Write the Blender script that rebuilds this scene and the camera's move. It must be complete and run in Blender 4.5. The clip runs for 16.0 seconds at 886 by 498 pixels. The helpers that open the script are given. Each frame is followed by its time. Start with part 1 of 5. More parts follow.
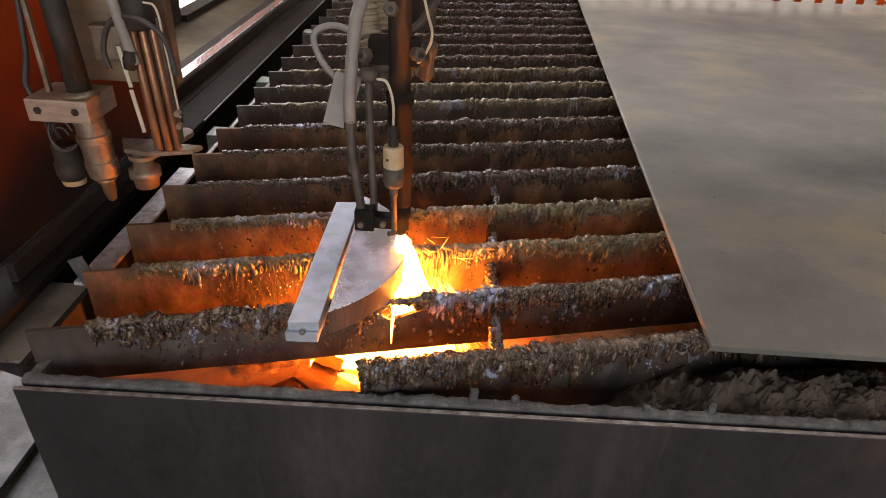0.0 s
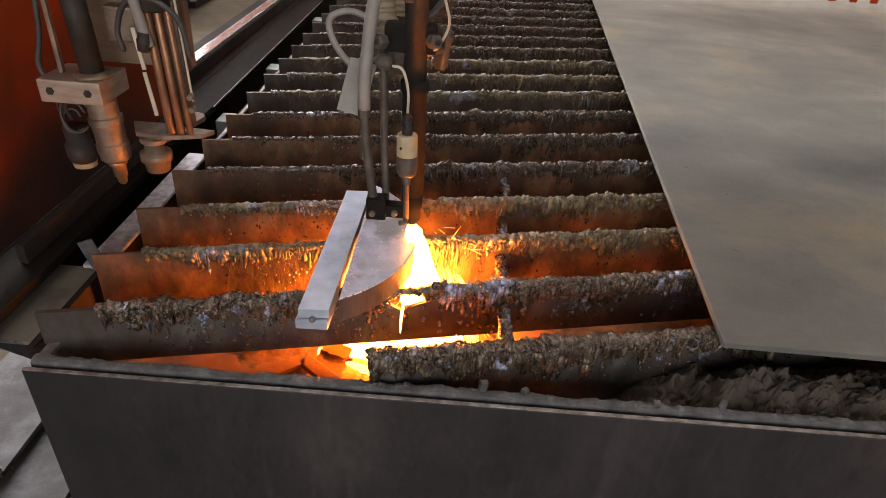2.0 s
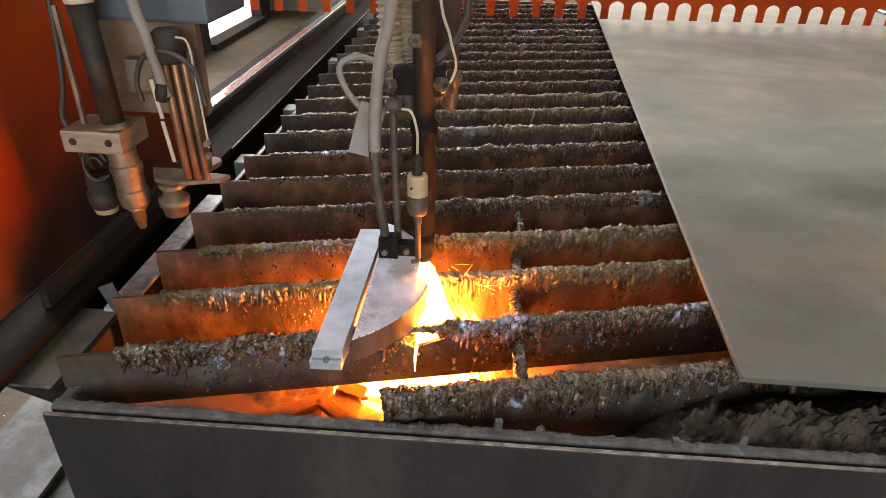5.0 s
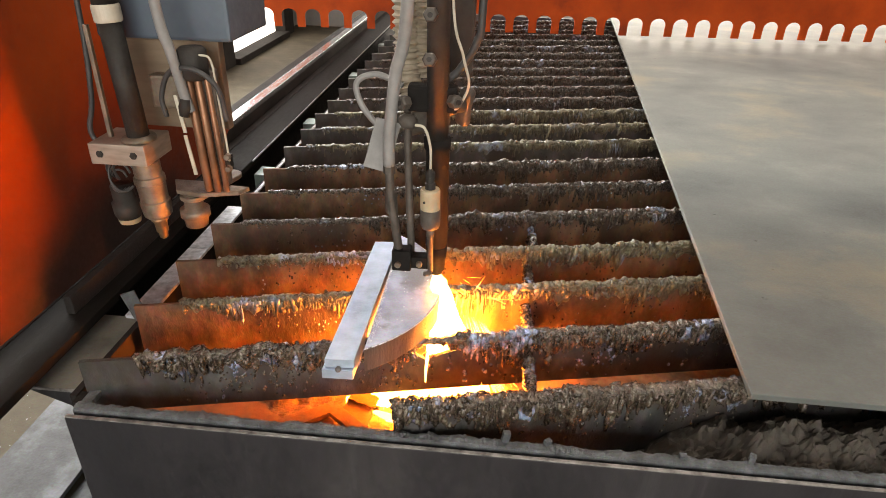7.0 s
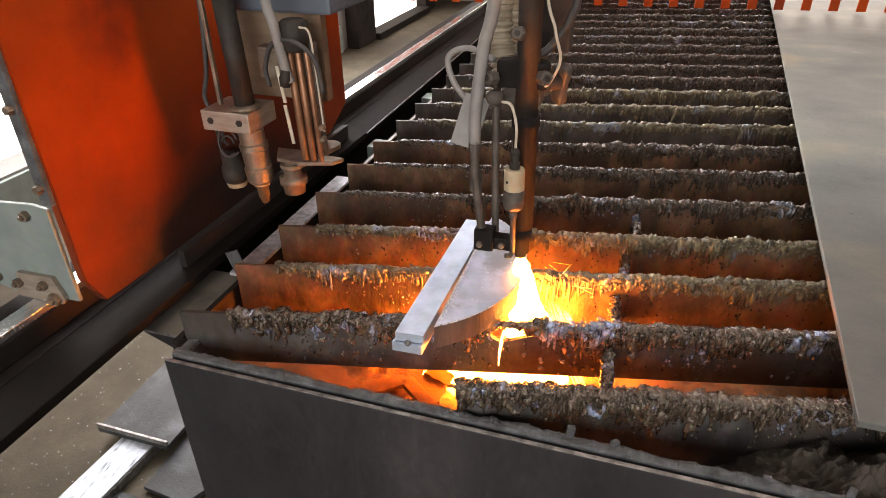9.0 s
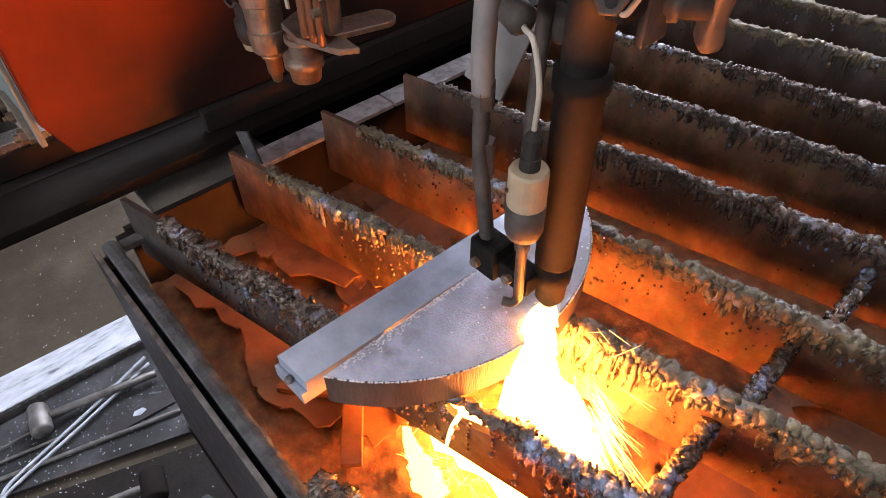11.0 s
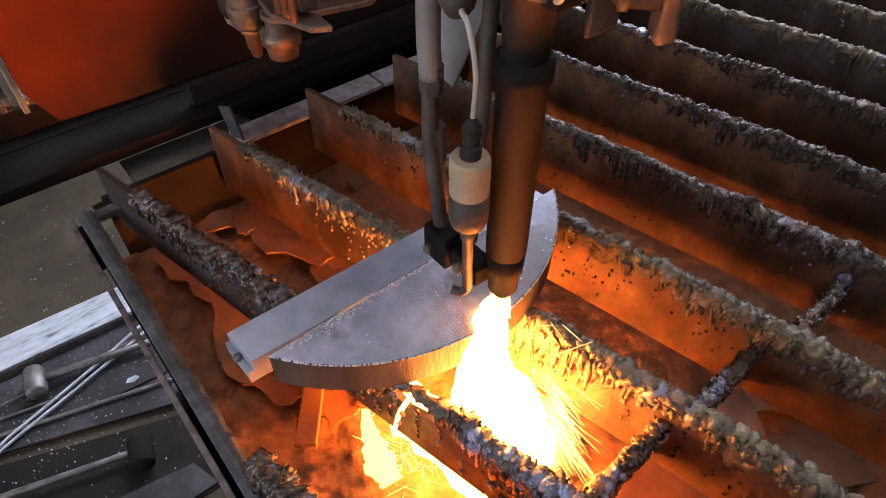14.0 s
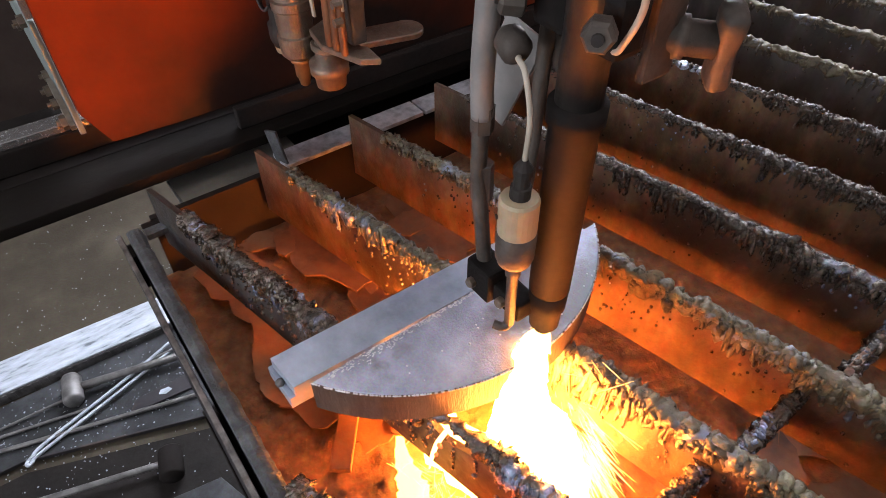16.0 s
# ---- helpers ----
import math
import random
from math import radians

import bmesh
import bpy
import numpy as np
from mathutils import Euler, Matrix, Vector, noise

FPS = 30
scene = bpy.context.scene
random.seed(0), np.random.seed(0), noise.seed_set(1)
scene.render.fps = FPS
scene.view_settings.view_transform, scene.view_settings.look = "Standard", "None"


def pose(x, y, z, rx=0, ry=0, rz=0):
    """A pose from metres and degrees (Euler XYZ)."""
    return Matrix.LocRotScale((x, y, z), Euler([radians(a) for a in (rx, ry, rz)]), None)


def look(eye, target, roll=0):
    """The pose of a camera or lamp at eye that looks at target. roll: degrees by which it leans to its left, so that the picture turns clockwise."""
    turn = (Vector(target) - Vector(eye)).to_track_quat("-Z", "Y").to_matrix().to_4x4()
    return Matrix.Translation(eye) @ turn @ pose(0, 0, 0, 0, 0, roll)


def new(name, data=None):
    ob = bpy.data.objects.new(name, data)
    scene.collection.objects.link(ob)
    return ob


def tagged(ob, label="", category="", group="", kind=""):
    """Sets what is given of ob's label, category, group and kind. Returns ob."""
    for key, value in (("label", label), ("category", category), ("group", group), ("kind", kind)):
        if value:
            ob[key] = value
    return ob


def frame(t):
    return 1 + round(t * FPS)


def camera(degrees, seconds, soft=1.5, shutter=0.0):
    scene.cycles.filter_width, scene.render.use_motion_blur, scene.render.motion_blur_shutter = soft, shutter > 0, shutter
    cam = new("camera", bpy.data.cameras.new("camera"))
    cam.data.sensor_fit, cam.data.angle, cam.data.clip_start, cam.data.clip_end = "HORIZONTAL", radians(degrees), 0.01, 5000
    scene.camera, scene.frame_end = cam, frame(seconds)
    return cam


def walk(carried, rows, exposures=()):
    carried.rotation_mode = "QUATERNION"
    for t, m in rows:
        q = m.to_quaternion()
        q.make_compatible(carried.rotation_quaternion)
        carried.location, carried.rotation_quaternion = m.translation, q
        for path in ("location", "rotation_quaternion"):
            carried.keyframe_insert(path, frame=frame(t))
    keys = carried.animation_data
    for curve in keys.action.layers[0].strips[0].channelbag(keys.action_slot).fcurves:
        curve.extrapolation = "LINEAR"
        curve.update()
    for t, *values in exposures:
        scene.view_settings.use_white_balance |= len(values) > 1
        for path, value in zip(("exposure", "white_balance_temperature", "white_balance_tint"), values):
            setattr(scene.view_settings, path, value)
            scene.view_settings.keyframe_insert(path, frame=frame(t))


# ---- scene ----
cam = camera(70.4, 16.0, soft=0.65)
PATH = [
    (0, (0.135, 0.186, 1.377), (0.14, 1.886, 0.324), 3.4),
    (0.5, (0.126, 0.184, 1.373), (0.134, 1.87, 0.297), 4.3),
    (1, (0.125, 0.183, 1.374), (0.124, 1.868, 0.295), 4.4),
    (1.5, (0.125, 0.182, 1.374), (0.118, 1.872, 0.304), 4.3),
    (2, (0.123, 0.188, 1.37), (0.121, 1.876, 0.298), 4.5),
    (2.5, (0.122, 0.193, 1.372), (0.112, 1.882, 0.301), 4.3),
    (3, (0.124, 0.197, 1.373), (0.104, 1.886, 0.301), 4.1),
    (3.5, (0.125, 0.199, 1.375), (0.096, 1.892, 0.309), 3.9),
    (4, (0.127, 0.199, 1.375), (0.092, 1.889, 0.306), 3.6),
    (4.5, (0.125, 0.197, 1.375), (0.088, 1.897, 0.322), 3.6),
    (4.7, (0.129, 0.194, 1.378), (0.074, 1.919, 0.366), 2.6),
    (7, (0.144, 0.176, 1.391), (0.01, 1.926, 0.432), 1.9),
    (7.5, (0.149, 0.178, 1.387), (-0.012, 1.906, 0.394), 1.5),
    (8, (0.161, 0.181, 1.379), (-0.078, 1.879, 0.35), 1.3),
    (8.5, (0.203, 0.201, 1.389), (-0.171, 1.886, 0.379), 1.3),
    (9, (0.207, 0.205, 1.385), (-0.318, 1.841, 0.362), -0.6),
    (9.2, (0.236, 0.223, 1.377), (-0.352, 1.829, 0.34), -2.0),
    (11.3, (0.275, 0.741, 1.292), (-0.785, 1.619, -0.159), -0.4),
    (11.5, (0.278, 0.746, 1.287), (-0.753, 1.615, -0.19), 0.4),
    (12, (0.285, 0.747, 1.289), (-0.745, 1.599, -0.199), 0.4),
    (12.5, (0.291, 0.754, 1.291), (-0.756, 1.599, -0.189), 0.1),
    (13, (0.296, 0.757, 1.292), (-0.755, 1.615, -0.178), 0.3),
    (13.5, (0.298, 0.752, 1.299), (-0.768, 1.621, -0.152), 0.4),
    (14, (0.302, 0.75, 1.301), (-0.763, 1.63, -0.145), 0.6),
    (14.5, (0.308, 0.749, 1.299), (-0.768, 1.63, -0.139), 0.3),
    (15, (0.312, 0.742, 1.299), (-0.785, 1.608, -0.131), 0.2),
    (15.5, (0.302, 0.728, 1.306), (-0.853, 1.556, -0.1), -0.1),
    (16, (0.289, 0.742, 1.314), (-0.859, 1.581, -0.093), -0.0),
]
walk(cam, [(t, look(eye, target, roll)) for t, eye, target, roll in PATH],
     [(0, 0.15, 8000, 22), (3, 0.22, 8000, 22), (4.5, 0.4, 7900, 18), (7, 0.85, 7900, 14), (8, 0.52, 7900, 18), (9.2, 0.58, 7900, 20),
      (11.3, 0.24, 6700, 24), (13, -0.06, 6700, 24), (15, -0.18, 6700, 24), (16, 0.32, 6700, 20)])

# ---- world and light ----
U = 1.2  # metres in one unit of the plan below


def P(x, y, z):
    return Vector((x, y, z)) * U


world = bpy.data.worlds.new("sky")
scene.world = world
world.use_nodes = True
wn = world.node_tree
sky = wn.nodes.new("ShaderNodeTexSky")
sky.sky_type, sky.sun_disc = "NISHITA", False
sky.sun_elevation, sky.sun_rotation = radians(42), radians(70)
wn.nodes["Background"].inputs["Strength"].default_value = 0.12
wn.links.new(sky.outputs[0], wn.nodes["Background"].inputs["Color"])

sun = new("sun", bpy.data.lights.new("sun", "SUN"))
sun.data.energy, sun.data.angle, sun.data.color = 1.5, radians(8), (1, 0.95, 0.88)
sun.matrix_world = look((0, 0, 10), (4, 5, 2))


def area(name, eye, target, sx, sy, watts, colour):
    ob = new(name, bpy.data.lights.new(name, "AREA"))
    ob.data.shape, ob.data.size, ob.data.size_y = "RECTANGLE", sx, sy
    ob.data.energy, ob.data.color = watts, colour
    ob.matrix_world = look(eye, target)
    return ob


area("sky_through_left_window", P(-2.0, 2.8, 2.1), P(0, 1.4, 0.9), 3.3, 4.1, 500, (0.76, 0.88, 1.0))
area("sky_through_back_door", P(2.6, 6.9, 1.5), P(0.8, 1.0, 0.7), 5.0, 2.8, 125, (1.0, 0.97, 0.9))
area("sky_through_skylight", P(1.1, 1.6, 4.1), P(0.9, 1.4, 0), 2.4, 3.9, 78, (1.0, 0.97, 0.9))
area("sky_through_front_door", P(0.2, -2.9, 1.6), P(0.2, 1.2, 0.8), 4.0, 2.6, 135, (0.88, 0.95, 1.0))


# ---- materials ----
def ramp(nt, src, stops):
    r = nt.nodes.new("ShaderNodeValToRGB")
    el = r.color_ramp.elements
    while len(el) < len(stops):
        el.new(0.5)
    for e, (p, c) in zip(el, stops):
        e.position, e.color = p, (*c, 1)
    nt.links.new(src, r.inputs[0])
    return r.outputs[0]


def tex(nt, kind, scale, detail=6.0, stretch=(1, 1, 1), per_object=False, rough=0.6):
    co = nt.nodes.new("ShaderNodeTexCoord")
    mp = nt.nodes.new("ShaderNodeMapping")
    mp.inputs["Scale"].default_value = stretch
    nt.links.new(co.outputs["Object"], mp.inputs[0])
    if per_object:
        info = nt.nodes.new("ShaderNodeObjectInfo")
        mul = nt.nodes.new("ShaderNodeMath")
        mul.operation = "MULTIPLY"
        mul.inputs[1].default_value = 37.0
        nt.links.new(info.outputs["Random"], mul.inputs[0])
        nt.links.new(mul.outputs[0], mp.inputs["Location"])
    n = nt.nodes.new(kind)
    n.inputs["Scale"].default_value = scale
    if kind == "ShaderNodeTexNoise":
        n.inputs["Detail"].default_value = detail
        n.inputs["Roughness"].default_value = rough
    nt.links.new(mp.outputs[0], n.inputs["Vector"])
    return n


def mix(nt, fac, a, b, mode="MIX"):
    m = nt.nodes.new("ShaderNodeMix")
    m.data_type, m.blend_type = "RGBA", mode
    for sock, v in ((m.inputs[0], fac), (m.inputs[6], a), (m.inputs[7], b)):
        if isinstance(v, (int, float)):
            sock.default_value = v
        elif isinstance(v, tuple):
            sock.default_value = (*v, 1)
        else:
            nt.links.new(v, sock)
    return m.outputs[2]


def surface(name, stops, scale=8.0, rough=(0.4, 0.6), metal=0.0, bump=0.2, bump_scale=60.0, stretch=(1, 1, 1),
            per_object=False, over=None, over_scale=3.0, over_range=(0.5, 0.65), fine=None, spec=0.5):
    """A worn surface: large stains by the stops, a second colour in patches, fine grain in the relief and the gloss."""
    m = bpy.data.materials.new(name)
    m.use_nodes = True
    nt = m.node_tree
    b = nt.nodes["Principled BSDF"]
    n1 = tex(nt, "ShaderNodeTexNoise", scale, 8, stretch, per_object)
    col = ramp(nt, n1.outputs["Fac"], stops)
    if over:
        n2 = tex(nt, "ShaderNodeTexNoise", over_scale, 5, stretch, per_object)
        fac = ramp(nt, n2.outputs["Fac"], [(over_range[0], (0, 0, 0)), (over_range[1], (1, 1, 1))])
        col = mix(nt, fac, col, over)
    n3 = tex(nt, "ShaderNodeTexNoise", bump_scale, 6, stretch, per_object, 0.7)
    if fine:
        col = mix(nt, fine, col, n3.outputs["Color"], "OVERLAY")
    nt.links.new(col, b.inputs["Base Color"])
    rr = ramp(nt, n3.outputs["Fac"], [(0.3, (rough[0],) * 3), (0.7, (rough[1],) * 3)])
    nt.links.new(rr, b.inputs["Roughness"])
    b.inputs["Metallic"].default_value = metal
    b.inputs["Specular IOR Level"].default_value = spec
    bp = nt.nodes.new("ShaderNodeBump")
    bp.inputs["Strength"].default_value, bp.inputs["Distance"].default_value = bump, 0.004
    nt.links.new(n3.outputs["Fac"], bp.inputs["Height"])
    nt.links.new(bp.outputs[0], b.inputs["Normal"])
    return m


def glow(name, colour, strength):
    m = bpy.data.materials.new(name)
    m.use_nodes = True
    b = m.node_tree.nodes["Principled BSDF"]
    b.inputs["Base Color"].default_value = (0.1, 0.05, 0.02, 1)
    b.inputs["Emission Color"].default_value = (*colour, 1)
    b.inputs["Emission Strength"].default_value = strength
    return m


# Brighter rust: the flame's scattered orange is put into the near slats' colour.
M_BLADE = surface("burnt_glowlit_slat_steel", [(0.3, (0.055, 0.03, 0.017)), (0.46, (0.13, 0.071, 0.039)), (0.58, (0.195, 0.11, 0.062)), (0.72, (0.29, 0.175, 0.105))], 26,
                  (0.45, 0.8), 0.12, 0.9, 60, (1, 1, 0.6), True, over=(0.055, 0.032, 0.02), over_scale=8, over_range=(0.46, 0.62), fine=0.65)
# Greyer copy for slat 0 and far slats; sky reflection put into the colour.
M_BLADE_FAR = surface("sky_grey_slat_steel", [(0.3, (0.028, 0.026, 0.025)), (0.46, (0.055, 0.052, 0.05)), (0.58, (0.085, 0.081, 0.078)), (0.72, (0.14, 0.136, 0.132))], 22,
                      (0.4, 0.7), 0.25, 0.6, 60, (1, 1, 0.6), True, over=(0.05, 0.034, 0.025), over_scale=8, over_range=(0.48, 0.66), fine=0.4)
# In the slag colours below, blue patches paint sky glints, beside the oxide's own tint.
M_SLAG = surface("dripped_slag", [(0.3, (0.028, 0.02, 0.014)), (0.5, (0.088, 0.064, 0.046)), (0.72, (0.2, 0.158, 0.122))], 60,
                 (0.1, 0.38), 0.35, 0.5, 190, (1, 1, 0.8), True, over=(0.3, 0.375, 0.55), over_scale=14, over_range=(0.57, 0.65), fine=0.5, spec=1.0)
M_SLAG_FAR = surface("dark_slag", [(0.3, (0.022, 0.016, 0.012)), (0.5, (0.058, 0.044, 0.033)), (0.72, (0.135, 0.108, 0.085))], 60,
                     (0.14, 0.42), 0.25, 0.6, 200, (1, 1, 0.8), True, over=(0.25, 0.29, 0.37), over_scale=11, over_range=(0.6, 0.68), fine=0.6, spec=0.8)
M_SLAG_MOSS = surface("ochre_dusted_slag", [(0.3, (0.03, 0.024, 0.015)), (0.5, (0.1, 0.085, 0.05)), (0.72, (0.21, 0.19, 0.115))], 40,
                      (0.2, 0.55), 0.15, 0.6, 200, (1, 1, 0.7), True, over=(0.24, 0.29, 0.4), over_scale=12, over_range=(0.58, 0.68), fine=0.4, spec=0.8)
for m in (M_SLAG, M_SLAG_FAR, M_SLAG_MOSS):
    nt = m.node_tree
    pr = nt.nodes["Principled BSDF"]
    base = pr.inputs["Base Color"].links[0].from_socket
    geo = nt.nodes.new("ShaderNodeNewGeometry")
    tone = ramp(nt, geo.outputs["Random Per Island"], [(0.0, (0.45, 0.43, 0.42)), (0.5, (0.9, 0.9, 0.9)), (0.9, (1.25, 1.24, 1.22)), (1.0, (1.6, 1.65, 1.75))])
    nt.links.new(mix(nt, 1.0, base, tone, "MULTIPLY"), pr.inputs["Base Color"])
M_PLATE = surface("mill_scale_plate", [(0.3, (0.09, 0.096, 0.09)), (0.45, (0.12, 0.128, 0.118)), (0.58, (0.144, 0.152, 0.138)), (0.72, (0.195, 0.202, 0.18))], 4.2,
                  (0.5, 0.72), 0.15, 0.1, 190, (1, 1.3, 1), over=(0.2, 0.172, 0.115), over_scale=2.1, over_range=(0.55, 0.72), fine=0.22)
nt = M_PLATE.node_tree
pr = nt.nodes["Principled BSDF"]
base = pr.inputs["Base Color"].links[0].from_socket
dash = tex(nt, "ShaderNodeTexNoise", 3.0, 6, (2.2, 3.5, 1), rough=0.8)
base = mix(nt, ramp(nt, dash.outputs["Fac"], [(0.6, (0, 0, 0)), (0.74, (0.5, 0.5, 0.5))]), base, (0.085, 0.083, 0.076))
spot = tex(nt, "ShaderNodeTexNoise", 26.0, 3, (1, 1.6, 1), rough=0.6)
base = mix(nt, ramp(nt, spot.outputs["Fac"], [(0.74, (0, 0, 0)), (0.77, (0.8, 0.8, 0.8))]), base, (0.04, 0.038, 0.035))
nt.links.new(base, pr.inputs["Base Color"])
M_PART = surface("blue_grey_cut_steel", [(0.3, (0.24, 0.3, 0.38)), (0.45, (0.37, 0.44, 0.54)), (0.6, (0.48, 0.56, 0.67)), (0.72, (0.64, 0.72, 0.83))], 18,
                 (0.32, 0.52), 0.45, 0.15, 300, fine=0.15)
M_PARTSIDE = surface("flame_cut_face", [(0.3, (0.045, 0.036, 0.03)), (0.7, (0.13, 0.105, 0.085))], 30, (0.5, 0.75), 0.25, 0.6, 260, (1, 1, 0.15))
M_ARCTOP = surface("heat_marked_scale", [(0.3, (0.3, 0.34, 0.43)), (0.5, (0.42, 0.46, 0.57)), (0.72, (0.62, 0.67, 0.79))], 22,
                   (0.28, 0.58), 0.45, 0.35, 420, over=(0.24, 0.25, 0.275), over_scale=9, over_range=(0.5, 0.58), fine=0.5)
M_FROST = surface("scorched_white_scale", [(0.35, (0.6, 0.62, 0.65)), (0.65, (0.88, 0.9, 0.92))], 90, (0.5, 0.8), 0.0, 0.4, 300)
M_TANK = surface("blackened_tank_plate", [(0.3, (0.024, 0.023, 0.026)), (0.55, (0.05, 0.046, 0.05)), (0.8, (0.09, 0.083, 0.084))], 4.5,
                 (0.38, 0.6), 0.5, 0.08, 120, (1, 1, 0.45), over=(0.13, 0.09, 0.07), over_scale=3.2, over_range=(0.6, 0.72), fine=0.12)
nt = M_TANK.node_tree
pr = nt.nodes["Principled BSDF"]
base = pr.inputs["Base Color"].links[0].from_socket
run = tex(nt, "ShaderNodeTexNoise", 2.0, 6, (16, 1, 0.9), rough=0.7)
base = mix(nt, ramp(nt, run.outputs["Fac"], [(0.55, (0, 0, 0)), (0.78, (0.3, 0.3, 0.3))]), base, (0.14, 0.135, 0.135))
scr = tex(nt, "ShaderNodeTexNoise", 6.0, 3, (3, 1, 34), rough=0.75)
base = mix(nt, ramp(nt, scr.outputs["Fac"], [(0.76, (0, 0, 0)), (0.79, (0.6, 0.6, 0.6))]), base, (0.4, 0.38, 0.36))
nt.links.new(base, pr.inputs["Base Color"])
M_EDGE = surface("rubbed_steel_edge", [(0.3, (0.07, 0.066, 0.062)), (0.7, (0.3, 0.29, 0.275))], 60, (0.35, 0.6), 0.5, 0.3, 200)
M_LIP = surface("dusty_grey_lip", [(0.3, (0.05, 0.053, 0.055)), (0.55, (0.11, 0.117, 0.123)), (0.8, (0.25, 0.265, 0.28))], 38,
                (0.45, 0.8), 0.25, 0.9, 230, fine=0.4)
M_DUSTPLATE = surface("dust_covered_plate", [(0.3, (0.13, 0.12, 0.1)), (0.55, (0.19, 0.177, 0.15)), (0.75, (0.25, 0.235, 0.2))], 5,
                      (0.55, 0.8), 0.05, 0.3, 170, over=(0.06, 0.055, 0.047), over_scale=4, over_range=(0.55, 0.7), fine=0.35, spec=0.3)
M_FLOORSHEET = surface("grey_floor_sheet", [(0.3, (0.018, 0.019, 0.02)), (0.5, (0.034, 0.036, 0.038)), (0.78, (0.1, 0.106, 0.115))], 9,
                       (0.5, 0.8), 0.05, 0.3, 160, fine=0.4, spec=0.3)
# Black that paints deep shade in gaps, recesses and under the table.
M_PIT = surface("shade_black", [(0.3, (0.008, 0.007, 0.006)), (0.7, (0.022, 0.018, 0.016))], 8, (0.5, 0.8), 0.1, 0.2, 120, fine=0.2, spec=0.2)
# Almost black, because the gantry's shade on the flange is put into its colour.
M_BEAMTOP = surface("shade_dark_flange", [(0.3, (0.005, 0.0042, 0.0037)), (0.7, (0.015, 0.0127, 0.011))], 5, (0.7, 0.9), 0.0, 0.2, 120, (1, 0.3, 1), fine=0.25, spec=0.06)
# Bare iron made paler: the doorway's reflection is put into its base colour.
M_LEDGE = surface("reflection_pale_angle_iron", [(0.3, (0.28, 0.3, 0.32)), (0.55, (0.6, 0.62, 0.66)), (0.75, (0.78, 0.8, 0.83))], 60, (0.3, 0.5), 0.3, 0.15, 160)
# Dark steel, lowered further on account of the gantry's shade over the rail.
M_DARK = surface("near_black_steel", [(0.3, (0.009, 0.0078, 0.0072)), (0.7, (0.026, 0.022, 0.02))], 6, (0.75, 0.92), 0.0, 0.2, 110, fine=0.2, spec=0.08)
M_RAIL = surface("polished_rail_head", [(0.3, (0.6, 0.62, 0.63)), (0.7, (0.8, 0.82, 0.83))], 25, (0.14, 0.3), 0.9, 0.05, 160, (6, 1, 1))
M_CONCRETE = surface("dusty_concrete", [(0.3, (0.05, 0.042, 0.03)), (0.55, (0.075, 0.063, 0.046)), (0.75, (0.11, 0.095, 0.07))], 6,
                     (0.7, 0.95), 0.0, 0.35, 140, over=(0.05, 0.042, 0.031), over_scale=2.2, over_range=(0.5, 0.7), fine=0.3, spec=0.12)
M_WALL = surface("grimy_shop_wall", [(0.3, (0.13, 0.125, 0.12)), (0.7, (0.24, 0.235, 0.225))], 1.2, (0.7, 0.9), 0.0, 0.2, 40, fine=0.15)
M_RED = surface("orange_red_paint", [(0.3, (0.24, 0.032, 0.006)), (0.6, (0.38, 0.052, 0.007)), (0.8, (0.46, 0.072, 0.012))], 4,
                (0.6, 0.8), 0.0, 0.08, 90, over=(0.13, 0.02, 0.009), over_scale=3.0, over_range=(0.55, 0.72), fine=0.15, spec=0.15)
nt = M_RED.node_tree
pr = nt.nodes["Principled BSDF"]
base = pr.inputs["Base Color"].links[0].from_socket
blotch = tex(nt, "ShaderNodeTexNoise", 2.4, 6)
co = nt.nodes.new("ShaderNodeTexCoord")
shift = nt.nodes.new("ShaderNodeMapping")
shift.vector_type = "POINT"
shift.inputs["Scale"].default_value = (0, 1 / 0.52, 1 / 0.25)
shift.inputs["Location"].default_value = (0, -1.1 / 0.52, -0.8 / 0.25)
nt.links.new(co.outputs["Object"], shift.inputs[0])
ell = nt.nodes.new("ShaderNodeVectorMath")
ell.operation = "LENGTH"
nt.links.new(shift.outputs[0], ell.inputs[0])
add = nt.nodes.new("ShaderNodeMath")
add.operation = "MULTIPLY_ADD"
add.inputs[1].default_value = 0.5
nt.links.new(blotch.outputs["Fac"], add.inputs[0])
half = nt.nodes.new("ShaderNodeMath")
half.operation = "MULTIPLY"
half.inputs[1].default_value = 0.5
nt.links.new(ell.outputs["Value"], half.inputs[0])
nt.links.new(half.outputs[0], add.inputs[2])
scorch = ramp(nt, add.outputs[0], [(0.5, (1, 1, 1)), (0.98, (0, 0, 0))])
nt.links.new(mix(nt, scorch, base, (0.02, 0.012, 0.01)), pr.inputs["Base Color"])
M_SOOT = surface("soot_on_paint", [(0.35, (0.009, 0.007, 0.006)), (0.7, (0.022, 0.013, 0.01))], 12, (0.75, 0.9), 0.0, 0.3, 120)
M_STEEL = surface("dull_machine_steel", [(0.3, (0.1, 0.074, 0.054)), (0.7, (0.25, 0.195, 0.148))], 35, (0.32, 0.58), 0.5, 0.25, 220, fine=0.3)
M_BLOCK = surface("brushed_aluminium_block", [(0.3, (0.24, 0.195, 0.155)), (0.7, (0.4, 0.34, 0.28))], 25, (0.38, 0.6), 0.5, 0.12, 200, (1, 1, 4))
M_BLACKTUBE = surface("dusty_black_tube", [(0.3, (0.014, 0.012, 0.011)), (0.7, (0.042, 0.036, 0.031))], 28, (0.55, 0.75), 0.1, 0.15, 180, fine=0.2, spec=0.3)
